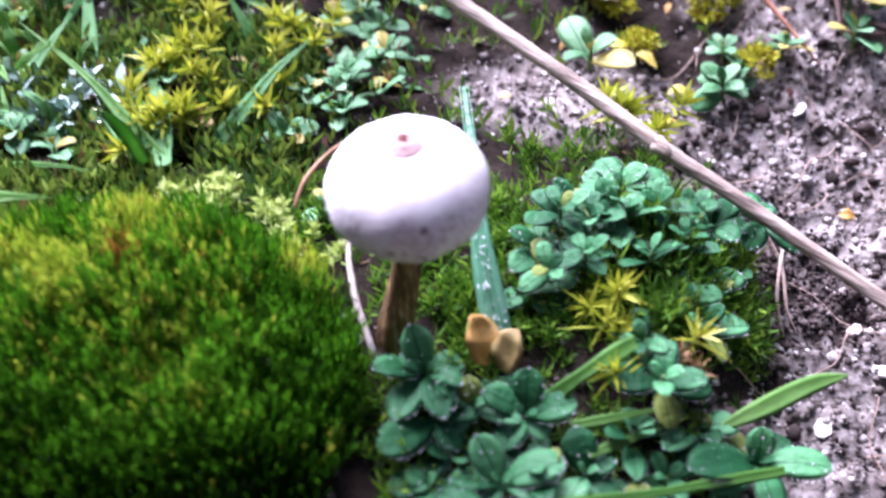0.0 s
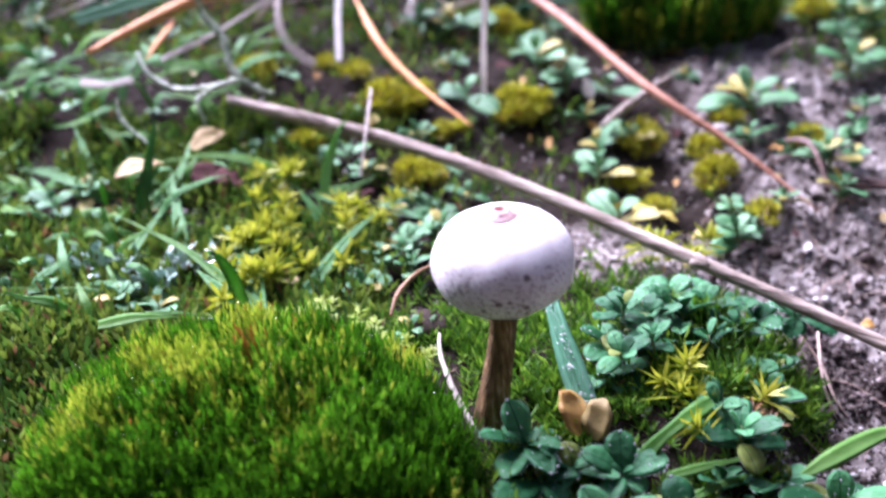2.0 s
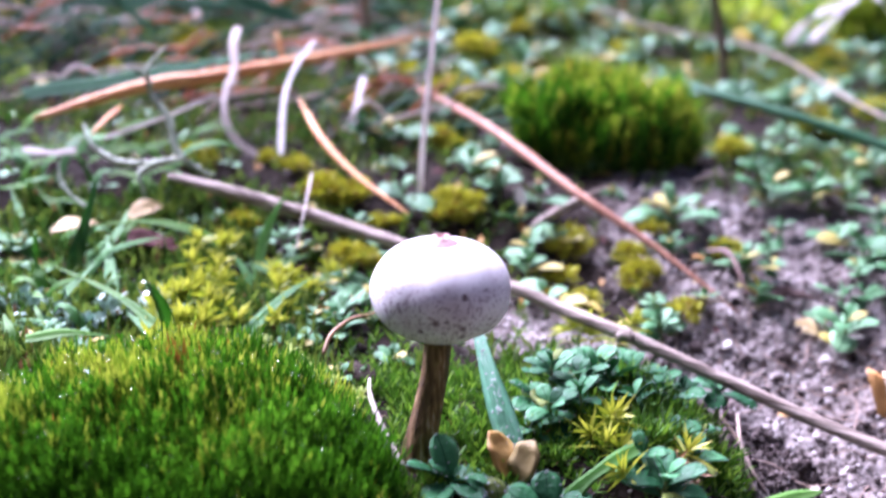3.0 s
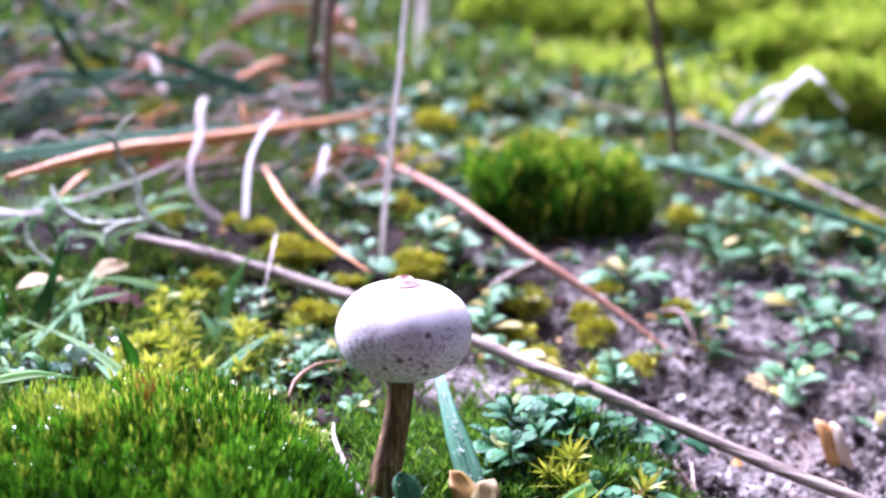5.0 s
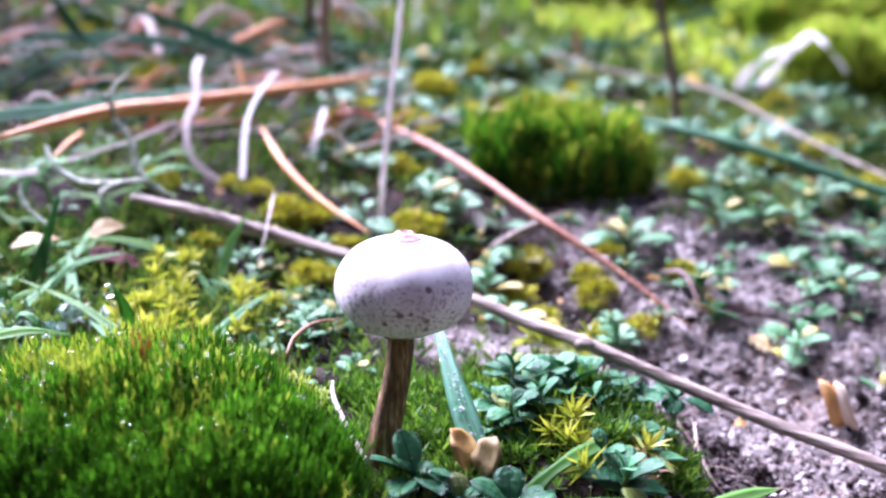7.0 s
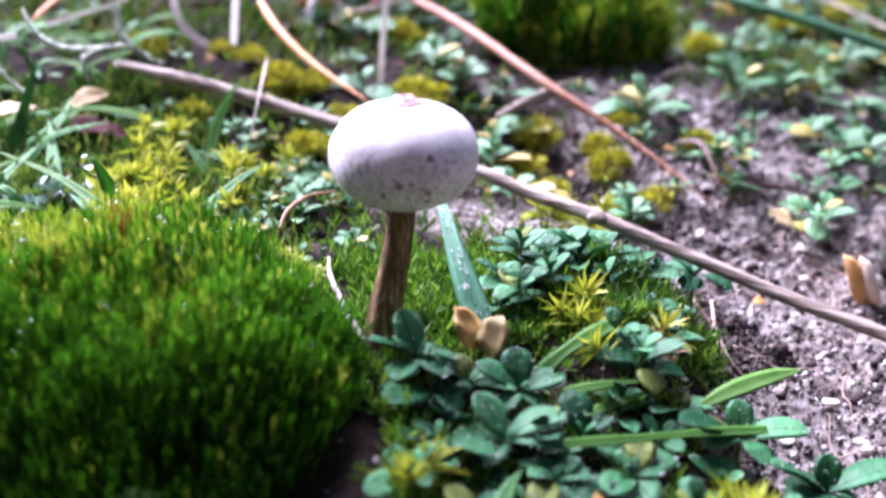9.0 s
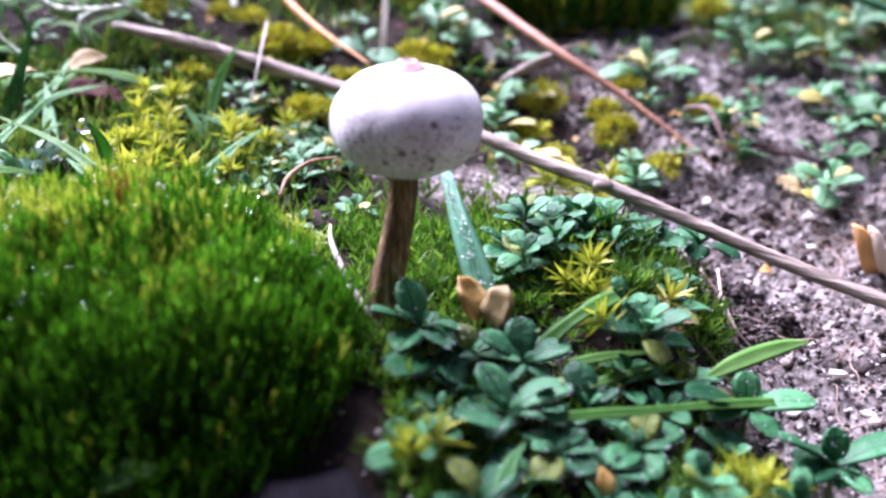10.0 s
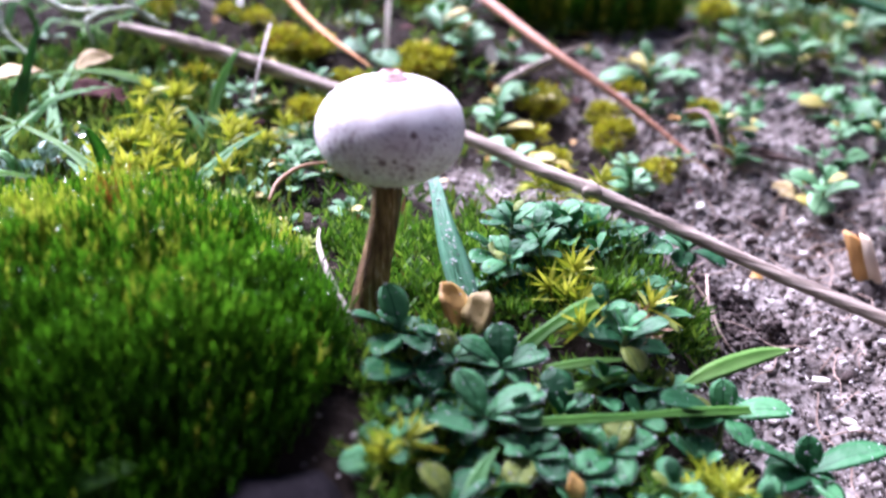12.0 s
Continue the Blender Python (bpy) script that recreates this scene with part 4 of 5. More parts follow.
BLADE_4 = [(1.2, -1.35, -0.2), (1.76, -1.25, -0.25), (2.32, -1.10, -0.32), (2.92, -0.91, -0.44)]
BLADE_5 = [(2.5, -0.54, -0.42), (2.81, -0.41, -0.36), (3.24, -0.16, -0.39), (3.54, -0.06, -0.4)]
BLADE_6 = [(0.61, -2.01, -0.42), (0.74, -1.76, -0.29), (0.88, -1.54, -0.26)]
FRONT_BLADE = [(-2.06, -1.96, -0.26), (-1.80, -1.98, -0.10), (-1.51, -1.94, -0.05)]
CURL = [(-0.79, 0.72, 0.7), (-0.72, 0.95, 0.78), (-0.55, 1.25, 0.8), (-0.3, 1.6, 0.72)]
LEFT_BLADE_1 = [(-3.03, 2.78, 0.35), (-3.1, 3.2, 0.5), (-3.2, 3.7, 0.68), (-3.29, 4.07, 0.78)]
LEFT_BLADE_2 = [(-2.09, 1.6, 0.36), (-2.2, 2.1, 0.42), (-2.4, 2.7, 0.4), (-2.53, 3.11, 0.28)]
LEFT_BLADE_3 = [(-2.25, 1.78, 0.35), (-2.42, 1.74, 0.5), (-2.73, 2.08, 0.6)]
LEFT_BLADE_4 = [(-2.2, 1.5, 0.45), (-2.25, 1.42, 0.85), (-2.33, 1.36, 1.1), (-2.4, 1.35, 1.15)]
LEFT_BLADE_5 = [(-1.62, 4.0, 0.3), (-1.52, 4.3, 0.65), (-1.38, 4.5, 0.92), (-1.27, 4.62, 1.04)]
LEFT_BLADE_6 = [(-1.89, 4.19, 0.45), (-2.32, 4.31, 0.7), (-2.87, 4.43, 0.8), (-3.54, 4.5, 0.75)]
LEFT_BLADE_7 = [(-1.85, 1.91, 0.12), (-1.55, 2.25, 0.32), (-1.25, 2.7, 0.48), (-0.96, 3.08, 0.55)]
LEFT_BLADE_8 = [(-1.73, 4.31, 0.25), (-1.3, 4.18, 0.35), (-0.96, 4.32, 0.42)]
TUFT_1 = [(-3.7, 3.79, 0.3), (-3.56, 3.92, 0.75), (-3.41, 4.04, 1.2), (-3.35, 4.16, 1.45)]
TUFT_2 = [(-3.82, 3.76, 0.3), (-3.49, 4.01, 0.5), (-3.23, 4.29, 0.7), (-3.16, 4.77, 0.85)]
TUFT_3 = [(-4.0, 4.22, 0.4), (-4.36, 4.27, 0.62), (-4.79, 4.53, 0.7), (-5.25, 4.77, 0.7)]
TUFT_4 = [(-3.82, 1.68, 0.3), (-3.62, 2.46, 0.45), (-3.43, 2.84, 0.6), (-3.24, 3.31, 0.72)]
TUFT_5 = [(-2.13, 1.7, 0.34), (-2.49, 2.02, 0.52), (-2.94, 2.48, 0.66), (-3.74, 3.19, 0.75)]
TUFT_6 = [(-4.24, 4.07, 0.35), (-4.37, 4.6, 0.6), (-4.51, 5.01, 0.8), (-4.69, 5.41, 0.95)]
TUFT_7 = [(-1.58, 3.18, 0.12), (-1.57, 3.4, 0.35), (-1.67, 3.76, 0.6)]
TUFT_8 = [(-3.82, 2.72, 0.35), (-4.06, 2.94, 0.5), (-4.4, 3.17, 0.55)]
TUFT_9 = [(-1.68, 2.25, 0.02), (-1.3, 2.4, 0.22), (-0.9, 2.5, 0.24), (-0.58, 2.51, 0.12)]
TUFT_10 = [(-3.91, 2.8, 0.3), (-3.92, 2.37, 0.48), (-4.22, 2.39, 0.5), (-4.65, 2.63, 0.45)]
TUFT_11 = [(-1.54, 3.18, 0.12), (-1.66, 3.49, 0.4), (-1.86, 3.77, 0.62)]
TUFT_12 = [(-3.26, 0.52, 1.0), (-2.91, 0.49, 1.06), (-2.57, 0.54, 1.0)]
TUFT_13 = [(-1.15, 3.61, 0.2), (-1.39, 3.71, 0.38), (-1.76, 3.9, 0.45)]
TWIGLET_A = [(1.74, 4.98, 0.48), (2.08, 5.35, 0.53), (2.51, 5.80, 0.58), (2.98, 6.30, 0.59)]
TWIGLET_B = [(4.36, 6.94, 0.46), (4.64, 7.02, 0.53), (5.10, 7.33, 0.48)]
ROOT_A = [(3.93, 4.79, 0.16), (4.11, 4.54, 0.23), (4.18, 4.25, 0.09), (4.22, 3.96, -0.15)]
ROOT_B = [(4.28, 3.98, -0.12), (4.69, 3.90, -0.10), (5.00, 3.85, -0.14), (5.39, 3.79, -0.26)]
ROOT_C = [(4.42, 4.17, -0.07), (4.62, 3.94, -0.04), (4.95, 4.00, -0.14)]
ROOT_D = [(3.15, 1.57, -0.48), (3.29, 1.33, -0.67), (3.28, 0.90, -0.75), (3.35, 0.68, -0.84)]
ROOT_E = [(3.38, 1.72, -0.56), (3.18, 0.95, -0.60), (3.22, 0.64, -0.81)]
UPRIGHT_D = [(2.34, 20.74, 1.89), (2.33, 20.00, 4.31)]
NEEDLE_FAR = [(-2.14, 14.06, 2.08), (-1.78, 14.75, 2.22), (-1.23, 15.87, 2.38), (-0.76, 16.44, 2.40)]
STRAW_FOOT = [(-0.13, -0.3, 0.1), (-0.30, 0.15, 0.27), (-0.385, 0.55, 0.36), (-0.385, 0.88, 0.37)]
BUDS = [(1.37, -1.83, 90, 1.0), (2.26, 0.28, 80, 0.8)]


# ---- stick, needles, straws ----
def single(name, mesh, material, label, category, group=""):
    """A thing of one mesh, its own top-level object."""
    return tagged(part(name, mesh, material), label, category, group)


def build_stick():
    root = thing("stick", STICK_LEFT[0], "long thin weathered grey-brown stick lying across the ground", "stick")
    right = [(0.5, 3.5, 0.57), (1.17, 2.83, 0.49), (1.68, 2.37, 0.38), (2.2, 1.78, 0.33), (2.78, 1.33, 0.18), (3.6, 0.63, -0.02), (4.21, 0.05, -0.12), (5.2, -0.9, -0.3)]
    pts = np.array(list(STICK_LEFT) + right) - np.array(STICK_LEFT[0])
    part("shaft", rod("shaft", pts, [0.05, 0.085, 0.085, 0.078, 0.074, 0.07, 0.072, 0.066, 0.062, 0.062, 0.06], sides=14, n=120, wobble=0.035, seed=3), BARK, root)
    knot = np.array((2.2, 1.78, 0.33)) - np.array(STICK_LEFT[0])
    part("knot", rod("knot", [knot + (-0.05, 0.05, 0.0), knot + (0.02, -0.07, 0.02), knot + (0.05, -0.11, -0.05)], [0.085, 0.055, 0.015], sides=10, n=8, wobble=0.1, seed=5), BARK, root, "small split knot")


build_stick()
for pts, r, what in ((NEEDLE_LONG, [0.035, 0.075, 0.105, 0.10, 0.065, 0.015], "long orange-brown pine needle over the litter"), (NEEDLE_RED, [0.012, 0.05, 0.062, 0.06, 0.05, 0.03, 0.010], "fallen reddish pine needle bowed over the sand"), (NEEDLE_SHORT, [0.012, 0.05, 0.05, 0.045, 0.03, 0.008], "short pale orange pine needle"), (NEEDLE_STUB, [0.008, 0.035, 0.04, 0.01], "short orange needle stub"), (NEEDLE_UP, [0.01, 0.045, 0.05, 0.01], "short orange needle stub")):
    single("pine_needle", rod("pine_needle", pts, r, sides=8, n=36, wobble=0.02), NEEDLE_PINK if pts is NEEDLE_RED else NEEDLE, what, "needle", "pine needles")
for pts, w in ((DRY_GRASS_A, 0.13), (DRY_GRASS_B, 0.09), (DRY_GRASS_C, 0.10), (DRY_GRASS_D, 0.07), (DRY_GRASS_E, 0.10), (DRY_GRASS_F, 0.03)):
    single("dry_grass", ribbon("dry_grass", pts, w, shape="strip", face=(0, -0.6, 0.8)), PALE_STRAW if pts in (DRY_GRASS_B, DRY_GRASS_C) else STRAW, "bleached dry grass blade in the litter", "grass", "dry grass")
single("upright_straw", rod("upright_straw", UPRIGHT_STRAW, [0.030, 0.038, 0.036, 0.034], sides=8, n=40, wobble=0.10, seed=2), PALE_STRAW, "thin pale straw standing upright behind the mushroom", "straw")
single("dead_plant", rod("dead_plant", UPRIGHT_STEM, [0.09, 0.085, 0.075, 0.07], sides=8, n=20, wobble=0.05), STEM_BROWN, "dark brown dry stem standing upright", "plant", "dead plants")
single("dead_plant", rod("dead_plant", UPRIGHT_B, [0.12, 0.10, 0.10], sides=8, n=14, wobble=0.05), STEM_BROWN, "dark brown dry stem standing upright", "plant", "dead plants")
single("dead_plant", rod("dead_plant", UPRIGHT_C, [0.12, 0.10, 0.10], sides=8, n=14, wobble=0.05), STEM_BROWN, "dark brown dry stem standing upright", "plant", "dead plants")
single("fallen_straw", rod("fallen_straw", FAR_STEM, [0.025, 0.03, 0.032, 0.032, 0.03], sides=8, n=30, wobble=0.05), BARK, "long pale fallen straw on the far ground", "straw")
for pts in (PALE_ARCH_A, PALE_ARCH_B, PALE_ARCH_C):
    single("dry_grass", ribbon("dry_grass", pts, 0.2, face=(0, -0.5, 0.8), shape="strip"), PALE_STRAW, "broad bleached grass blade, bent over", "grass", "dry grass")
single("grass_blade", rod("grass_blade", FAR_BLADE, [0.02, 0.06, 0.075, 0.07, 0.06], sides=8, n=30), GRASS_DARK, "long dark green rolled grass blade over the far sand", "grass", "grass blades")
for pts, w in ((FAR_BLADE_B, 0.30), (BACK_BLADE_A, 0.30), (BACK_BLADE_B, 0.30), (BACK_BLADE_C, 0.26), (BACK_BLADE_D, 0.3)):
    single("grass_blade", ribbon("grass_blade", pts, w, face=(0, -0.7, 0.7), n=20), GRASS_DARK, "long dark green grass blade on the far ground", "grass", "grass blades")


def build_twig():
    root = thing("lichen_twig", TWIG_MAIN[0], "branched grey-green lichen-covered twig in the litter", "twig")
    o = np.array(TWIG_MAIN[0])
    for k, (pts, r) in enumerate(((TWIG_MAIN, [0.02, 0.045, 0.05, 0.05, 0.045, 0.03]), (TWIG_B, [0.035, 0.015]), (TWIG_C, [0.02, 0.04, 0.045, 0.035]), (TWIG_D, [0.015, 0.035, 0.02]), (TWIG_E, [0.02, 0.04, 0.03]))):
        part("branch", rod("branch", np.array(pts) - o, [0.8 * a for a in r], sides=8, n=40, wobble=0.3, seed=k), TWIG, root)


build_twig()

# ---- grass blades ----
for pts, w, shape in ((BLADE_1, 0.15, "strip"), (BLADE_2, 0.085, "blade"), (BLADE_3, 0.08, "blade"), (BLADE_4, 0.09, "strip"), (BLADE_5, 0.165, "lance"), (BLADE_6, 0.14, "blade"), (FRONT_BLADE, 0.20, "lance")):
    single("grass_blade", ribbon("grass_blade", pts, w, face=(0, -0.5, 0.85), shape=shape, n=22), GRASS_BLUE if w == 0.14 else GRASS, "short fresh green grass blade among the herbs", "grass", "grass blades")
WIDE = [(0.84, -0.18, 0.02), (0.75, 0.12, 0.26), (0.67, 0.51, 0.50), (0.60, 1.15, 0.76), (0.51, 1.97, 0.87)]
wide_blade = single("grass_blade", ribbon("grass_blade", WIDE, 0.235, face=(-0.25, -0.8, 0.8), n=26, fold=0.12), GRASS_WET, "broad bluish green blade with dew beside the mushroom", "grass", "grass blades")
for off in (-0.066, -0.024, 0.024, 0.066):
    part("rib", rod("rib", [(x + off * (1 - 0.45 * k / 4), y - 0.010, z + 0.010) for k, (x, y, z) in enumerate(WIDE)], [0.007, 0.007, 0.006, 0.003], sides=6, n=24), GRASS_WET, wide_blade, "raised lengthwise rib")
for pts, w in ((LEFT_BLADE_1, 0.17), (LEFT_BLADE_2, 0.2), (LEFT_BLADE_3, 0.22), (LEFT_BLADE_4, 0.14), (LEFT_BLADE_5, 0.13), (LEFT_BLADE_6, 0.13), (LEFT_BLADE_7, 0.17), (LEFT_BLADE_8, 0.13), (TUFT_1, 0.16), (TUFT_10, 0.22), (TUFT_11, 0.16), (TUFT_12, 0.12), (TUFT_13, 0.15), (TUFT_2, 0.2), (TUFT_3, 0.17), (TUFT_4, 0.19), (TUFT_5, 0.13), (TUFT_6, 0.17), (TUFT_7, 0.08), (TUFT_8, 0.13), (TUFT_9, 0.09)):
    single("grass_blade", ribbon("grass_blade", pts, w, face=(0, -0.5, 0.85), n=20, fold=0.35), GRASS if w < 0.15 else GRASS_BLUE, "green grass blade of the tuft behind the moss cushion", "grass", "grass blades")

# ---- herbs ----
LEAVES = [leaf_mesh("leaf", 0.40, 0.245, 0.25, 0.10, 1.45, 12, (2.3, 0.62), downy=True), leaf_mesh("leaf", 0.37, 0.24, 0.36, 0.16, 1.55, 12, (2.4, 0.6), downy=True), leaf_mesh("leaf", 0.42, 0.225, 0.18, 0.22, 1.4, 12, (2.2, 0.62), downy=True), leaf_mesh("leaf", 0.39, 0.235, 0.45, 0.04, 1.5, 12, (2.3, 0.6), downy=True)]
LEAVES_PALE = [me.copy() for me in LEAVES]
for me, mat in [(me, LEAF) for me in LEAVES] + [(me, LEAF_PALE) for me in LEAVES_PALE]:
    me.materials.append(mat)
    me.materials.append(DOWN)


def build_herb(pairs, leaf_set, material, label, seed, group):
    """A small rosette herb: crossed pairs of oval leaves up a short stem."""
    local = random.Random(seed)
    root = thing("rosette_herb", (0, 0, 0), label, "plant", group)
    tall = 0.07 * pairs
    part("stem", rod("stem", [(0, 0, -0.08), (0.01, 0.0, tall * 0.5), (0.0, 0.015, tall)], [0.028, 0.022, 0.012], sides=6, n=6), LEAF_STEM, root)
    for k in range(pairs):
        f = k / max(pairs - 1, 1)
        for side in (0, 180):
            lf = part("leaf", local.choice(leaf_set), material, root)
            size = (1.1 - 0.55 * f) * local.uniform(0.85, 1.15)
            lift = -(14 + 34 * f + local.uniform(-18, 18))
            lf.matrix_local = pose(0, 0, tall * (0.35 + 0.65 * f) * CM, 0, 0, 90 * k + side + local.uniform(-18, 18)) @ pose(0.012 * CM, 0, 0, local.uniform(-15, 15), lift, 0) @ Matrix.Scale(size, 4)
    return root


DARK = "bluish green rosette herb with small oval downy leaves"
herbs = [build_herb(k, LEAVES, LEAF, DARK, s, "rosette herbs") for k, s in ((3, 1), (4, 2), (5, 3), (3, 4))]
pale_herbs = [build_herb(k, LEAVES_PALE, LEAF_PALE, "pale green rosette herb on bare sand, some leaves yellowed", s, "pale rosette herbs") for k, s in ((3, 5), (4, 6), (2, 7))]


def set_out(originals, spots, lo, hi, lift=0.03, tip=14):
    """The first spots take the originals themselves, the others copies."""
    for x, y in spots:
        ob = random.choice(originals)
        m = place(x, y, ground_z(x, y) + lift, random.uniform(0, 360), random.uniform(lo, hi), (random.uniform(-tip, tip), random.uniform(-tip, tip)))
        if "set" not in ob:
            ob["set"] = 1
            ob.matrix_basis = m
            ob.scale = (1, 1, 1)
            ob["size"] = 1
        else:
            copy_thing(ob, m)


def beside(spots, reach, seed):
    local = random.Random(seed)
    return [(x + local.uniform(-reach, reach), y + local.uniform(-reach, reach)) for x, y in spots]


LEAF_DEW = []


def herb_at(at, leaves):
    """A rosette of the patch beside the mushroom: each leaf by its turn, its rise and its length."""
    local = random.Random(round(at[0] * 100) * 7 + round(at[1] * 100))
    root = thing("rosette_herb", at, DARK, "plant", "rosette herbs")
    foot = ground_z(at[0], at[1]) - at[2] - 0.05
    part("stem", rod("stem", [(0, 0, min(foot, -0.12)), (0.01, 0.0, -0.04), (0.0, 0.01, 0.06)], [0.03, 0.024, 0.014], sides=6, n=8), LEAF_STEM, root)
    full = list(leaves)
    for k in range(2):
        turns = sorted(t % 360 for t, _, _ in full)
        gap, start = max(((b - a) % 360 or 360, a) for a, b in zip(turns, turns[1:] + turns[:1]))
        if gap > 60:
            full.append((start + gap / 2, -8 + local.uniform(-8, 10), local.uniform(0.28, 0.38)))
    for turn, rise, length in full:
        lf = part("leaf", local.choice(LEAVES), LEAF, root)
        picks = [local.uniform(0.2, 1.0) for k in range(6)]
        sits = pose(0, 0, 0.05 * CM, 0, 0, turn) @ pose(0.012 * CM, 0, 0, local.uniform(-14, 14), -(rise + 20), 0) @ Matrix.Diagonal((length / 0.39, local.uniform(0.95, 1.15) * (0.55 + 0.45 * length / 0.39), 0.55 + 0.45 * length / 0.39, 1))
        lf.matrix_local = sits
        # beads lie on the upper face: columns 0 to 4 of each row of six
        rows = 12
        for k, f in enumerate(picks):
            row, col = min(int(f * rows), rows - 2), (k * 3 + 1) % 4
            a, b = lf.data.vertices[row * 6 + col].co, lf.data.vertices[(row + 1) * 6 + col + 1].co
            LEAF_DEW.append(tuple(Vector(at) + sits @ (a + (b - a) * ((f * 37) % 1)) / CM))
    for k in range(2):
        lf = part("leaf", local.choice(LEAVES), LEAF, root)
        lf.matrix_local = pose(0, 0, 0.065 * CM, 0, 0, leaves[0][0] + 70 + 180 * k + local.uniform(-20, 20)) @ pose(0, 0, 0, 0, -55 + local.uniform(-12, 12), 0) @ Matrix.Scale(local.uniform(0.30, 0.42), 4)


herb_at((0.25, -0.38, -0.03), [(116, 38, 0.37), (-161, 16, 0.42), (168, 39, 0.24), (-69, -8, 0.44), (-114, -7, 0.48)])
herb_at((0.34, -0.72, -0.13), [(-135, -1, 0.52), (-55, -24, 0.29)])
herb_at((0.61, -0.61, -0.15), [(103, 40, 0.24), (169, 28, 0.33), (-135, -9, 0.29)])
herb_at((1.00, -0.62, -0.24), [(84, 32, 0.36), (168, 27, 0.38), (7, 5, 0.41), (-47, -18, 0.23)])
herb_at((0.82, -1.15, -0.33), [(126, 28, 0.39), (-18, -8, 0.43), (14, 5, 0.48), (-122, -19, 0.32)])
herb_at((0.30, -1.22, -0.25), [(-33, -13, 0.46), (-9, -13, 0.18), (-162, 9, 0.3), (163, 35, 0.2)])
herb_at((1.11, -1.48, -0.47), [(-55, -18, 0.32), (-166, 17, 0.21), (-119, -19, 0.33), (33, 14, 0.25)])
herb_at((0.50, -2.00, -0.48), [(139, 37, 0.34), (-41, -17, 0.23), (-158, 5, 0.29)])
herb_at((1.39, -1.62, -0.56), [(51, 22, 0.2), (-13, -12, 0.33), (-149, 11, 0.24), (-87, -22, 0.27)])
herb_at((1.44, -1.01, -0.42), [(108, 35, 0.36), (14, 19, 0.24)])
herb_at((2.32, -0.53, -0.53), [(-134, 9, 0.43), (-56, 13, 0.22), (66, 58, 0.18), (-116, -6, 0.38)])
herb_at((2.76, -0.74, -0.67), [(79, 49, 0.3), (-156, 14, 0.73), (-12, 0, 0.53), (-81, -9, 0.44), (-140, 3, 0.54)])
herb_at((3.29, -1.22, -0.89), [(72, 51, 0.28), (-165, 19, 0.6), (5, 0, 0.65), (-32, -4, 0.22), (-137, 3, 0.61), (-69, -15, 0.36)])
herb_at((1.74, -1.33, -0.56), [(167, 37, 0.21), (-23, 4, 0.2), (-130, -4, 0.42), (-83, -18, 0.33), (60, 19, 0.3)])
herb_at((2.42, -1.31, -0.74), [(167, 34, 0.34), (-14, 35, 0.2), (-127, -3, 0.45)])
herb_at((1.15, 0.78, 0.09), [(172, 23, 0.31), (-130, -4, 0.36), (24, 33, 0.15), (-60, -20, 0.36)])
herb_at((1.43, 1.15, 0.12), [(170, 25, 0.33), (139, 35, 0.32), (-4, 10, 0.18)])
herb_at((1.43, 0.78, 0.03), [(43, 11, 0.43), (-163, 22, 0.24), (-2, 6, 0.11), (-116, -13, 0.39)])
herb_at((1.83, 1.47, 0.12), [(-144, 8, 0.44), (-156, 30, 0.21), (31, 16, 0.26), (2, -1, 0.39), (-60, -15, 0.33)])
herb_at((1.87, 0.83, -0.05), [(-23, -3, 0.31), (-97, -13, 0.24), (-148, 6, 0.45)])
herb_at((2.59, 1.21, -0.09), [(155, 44, 0.22), (-52, 2, 0.29), (-83, -15, 0.25), (-153, 15, 0.34)])
herb_at((3.01, 1.32, -0.15), [(-51, -13, 0.41), (50, 30, 0.17), (-178, 32, 0.29)])
herb_at((2.13, 0.22, -0.25), [(86, 46, 0.24), (-160, 21, 0.27), (3, 4, 0.41)])
herb_at((2.58, 0.60, -0.24), [(112, 38, 0.18), (-23, 35, 0.13), (-131, -3, 0.35)])
herb_at((1.04, 0.40, 0.01), [(-137, -2, 0.27), (-42, -26, 0.22), (156, 50, 0.12)])
UNDER = [(0.45, -0.95), (0.55, -1.35), (1.1, -1.1), (2.0, -0.35), (1.75, -0.75), (2.05, -0.95), (1.95, -0.05), (2.35, 0.2), (0.10, -1.65), (0.85, -1.75), (1.3, -1.95), (1.75, -1.9), (2.1, -1.75), (0.2, -2.2), (1.0, -2.35), (1.6, -2.4), (2.2, -2.3), (2.75, -1.85), (1.62, 1.3)]
set_out(herbs, UNDER, 0.65, 0.9, -0.03, 24)
set_out(herbs, [(1.28, 0.98), (1.6, 1.02), (1.22, 0.55), (1.72, 1.2), (2.1, 1.2), (2.02, 0.62), (2.35, 0.85), (2.72, 0.95), (1.5, 0.55), (2.3, 0.45), (1.85, 1.0), (2.45, 1.35)], 0.65, 0.85, 0.12, 22)
set_out(pale_herbs, [q for q in PLANTS_MID if q[0] > 0.5], 0.75, 1.1)
set_out(pale_herbs, [q for q in PLANTS_MID if q[0] <= 0.5], 0.45, 0.7)
set_out(pale_herbs, PLANTS_FAR, 0.9, 1.4)
extra = [(x, y) for x, y, _ in scatter(1100, -8, 18, 3.2, 26, lambda x, y: (0.25 + 0.35 * smooth(8, 14, y)) * (1 - 0.8 * bare(x, y)))]
set_out(pale_herbs, [q for q in extra if q[1] < 9.5][:75], 0.45, 0.8)


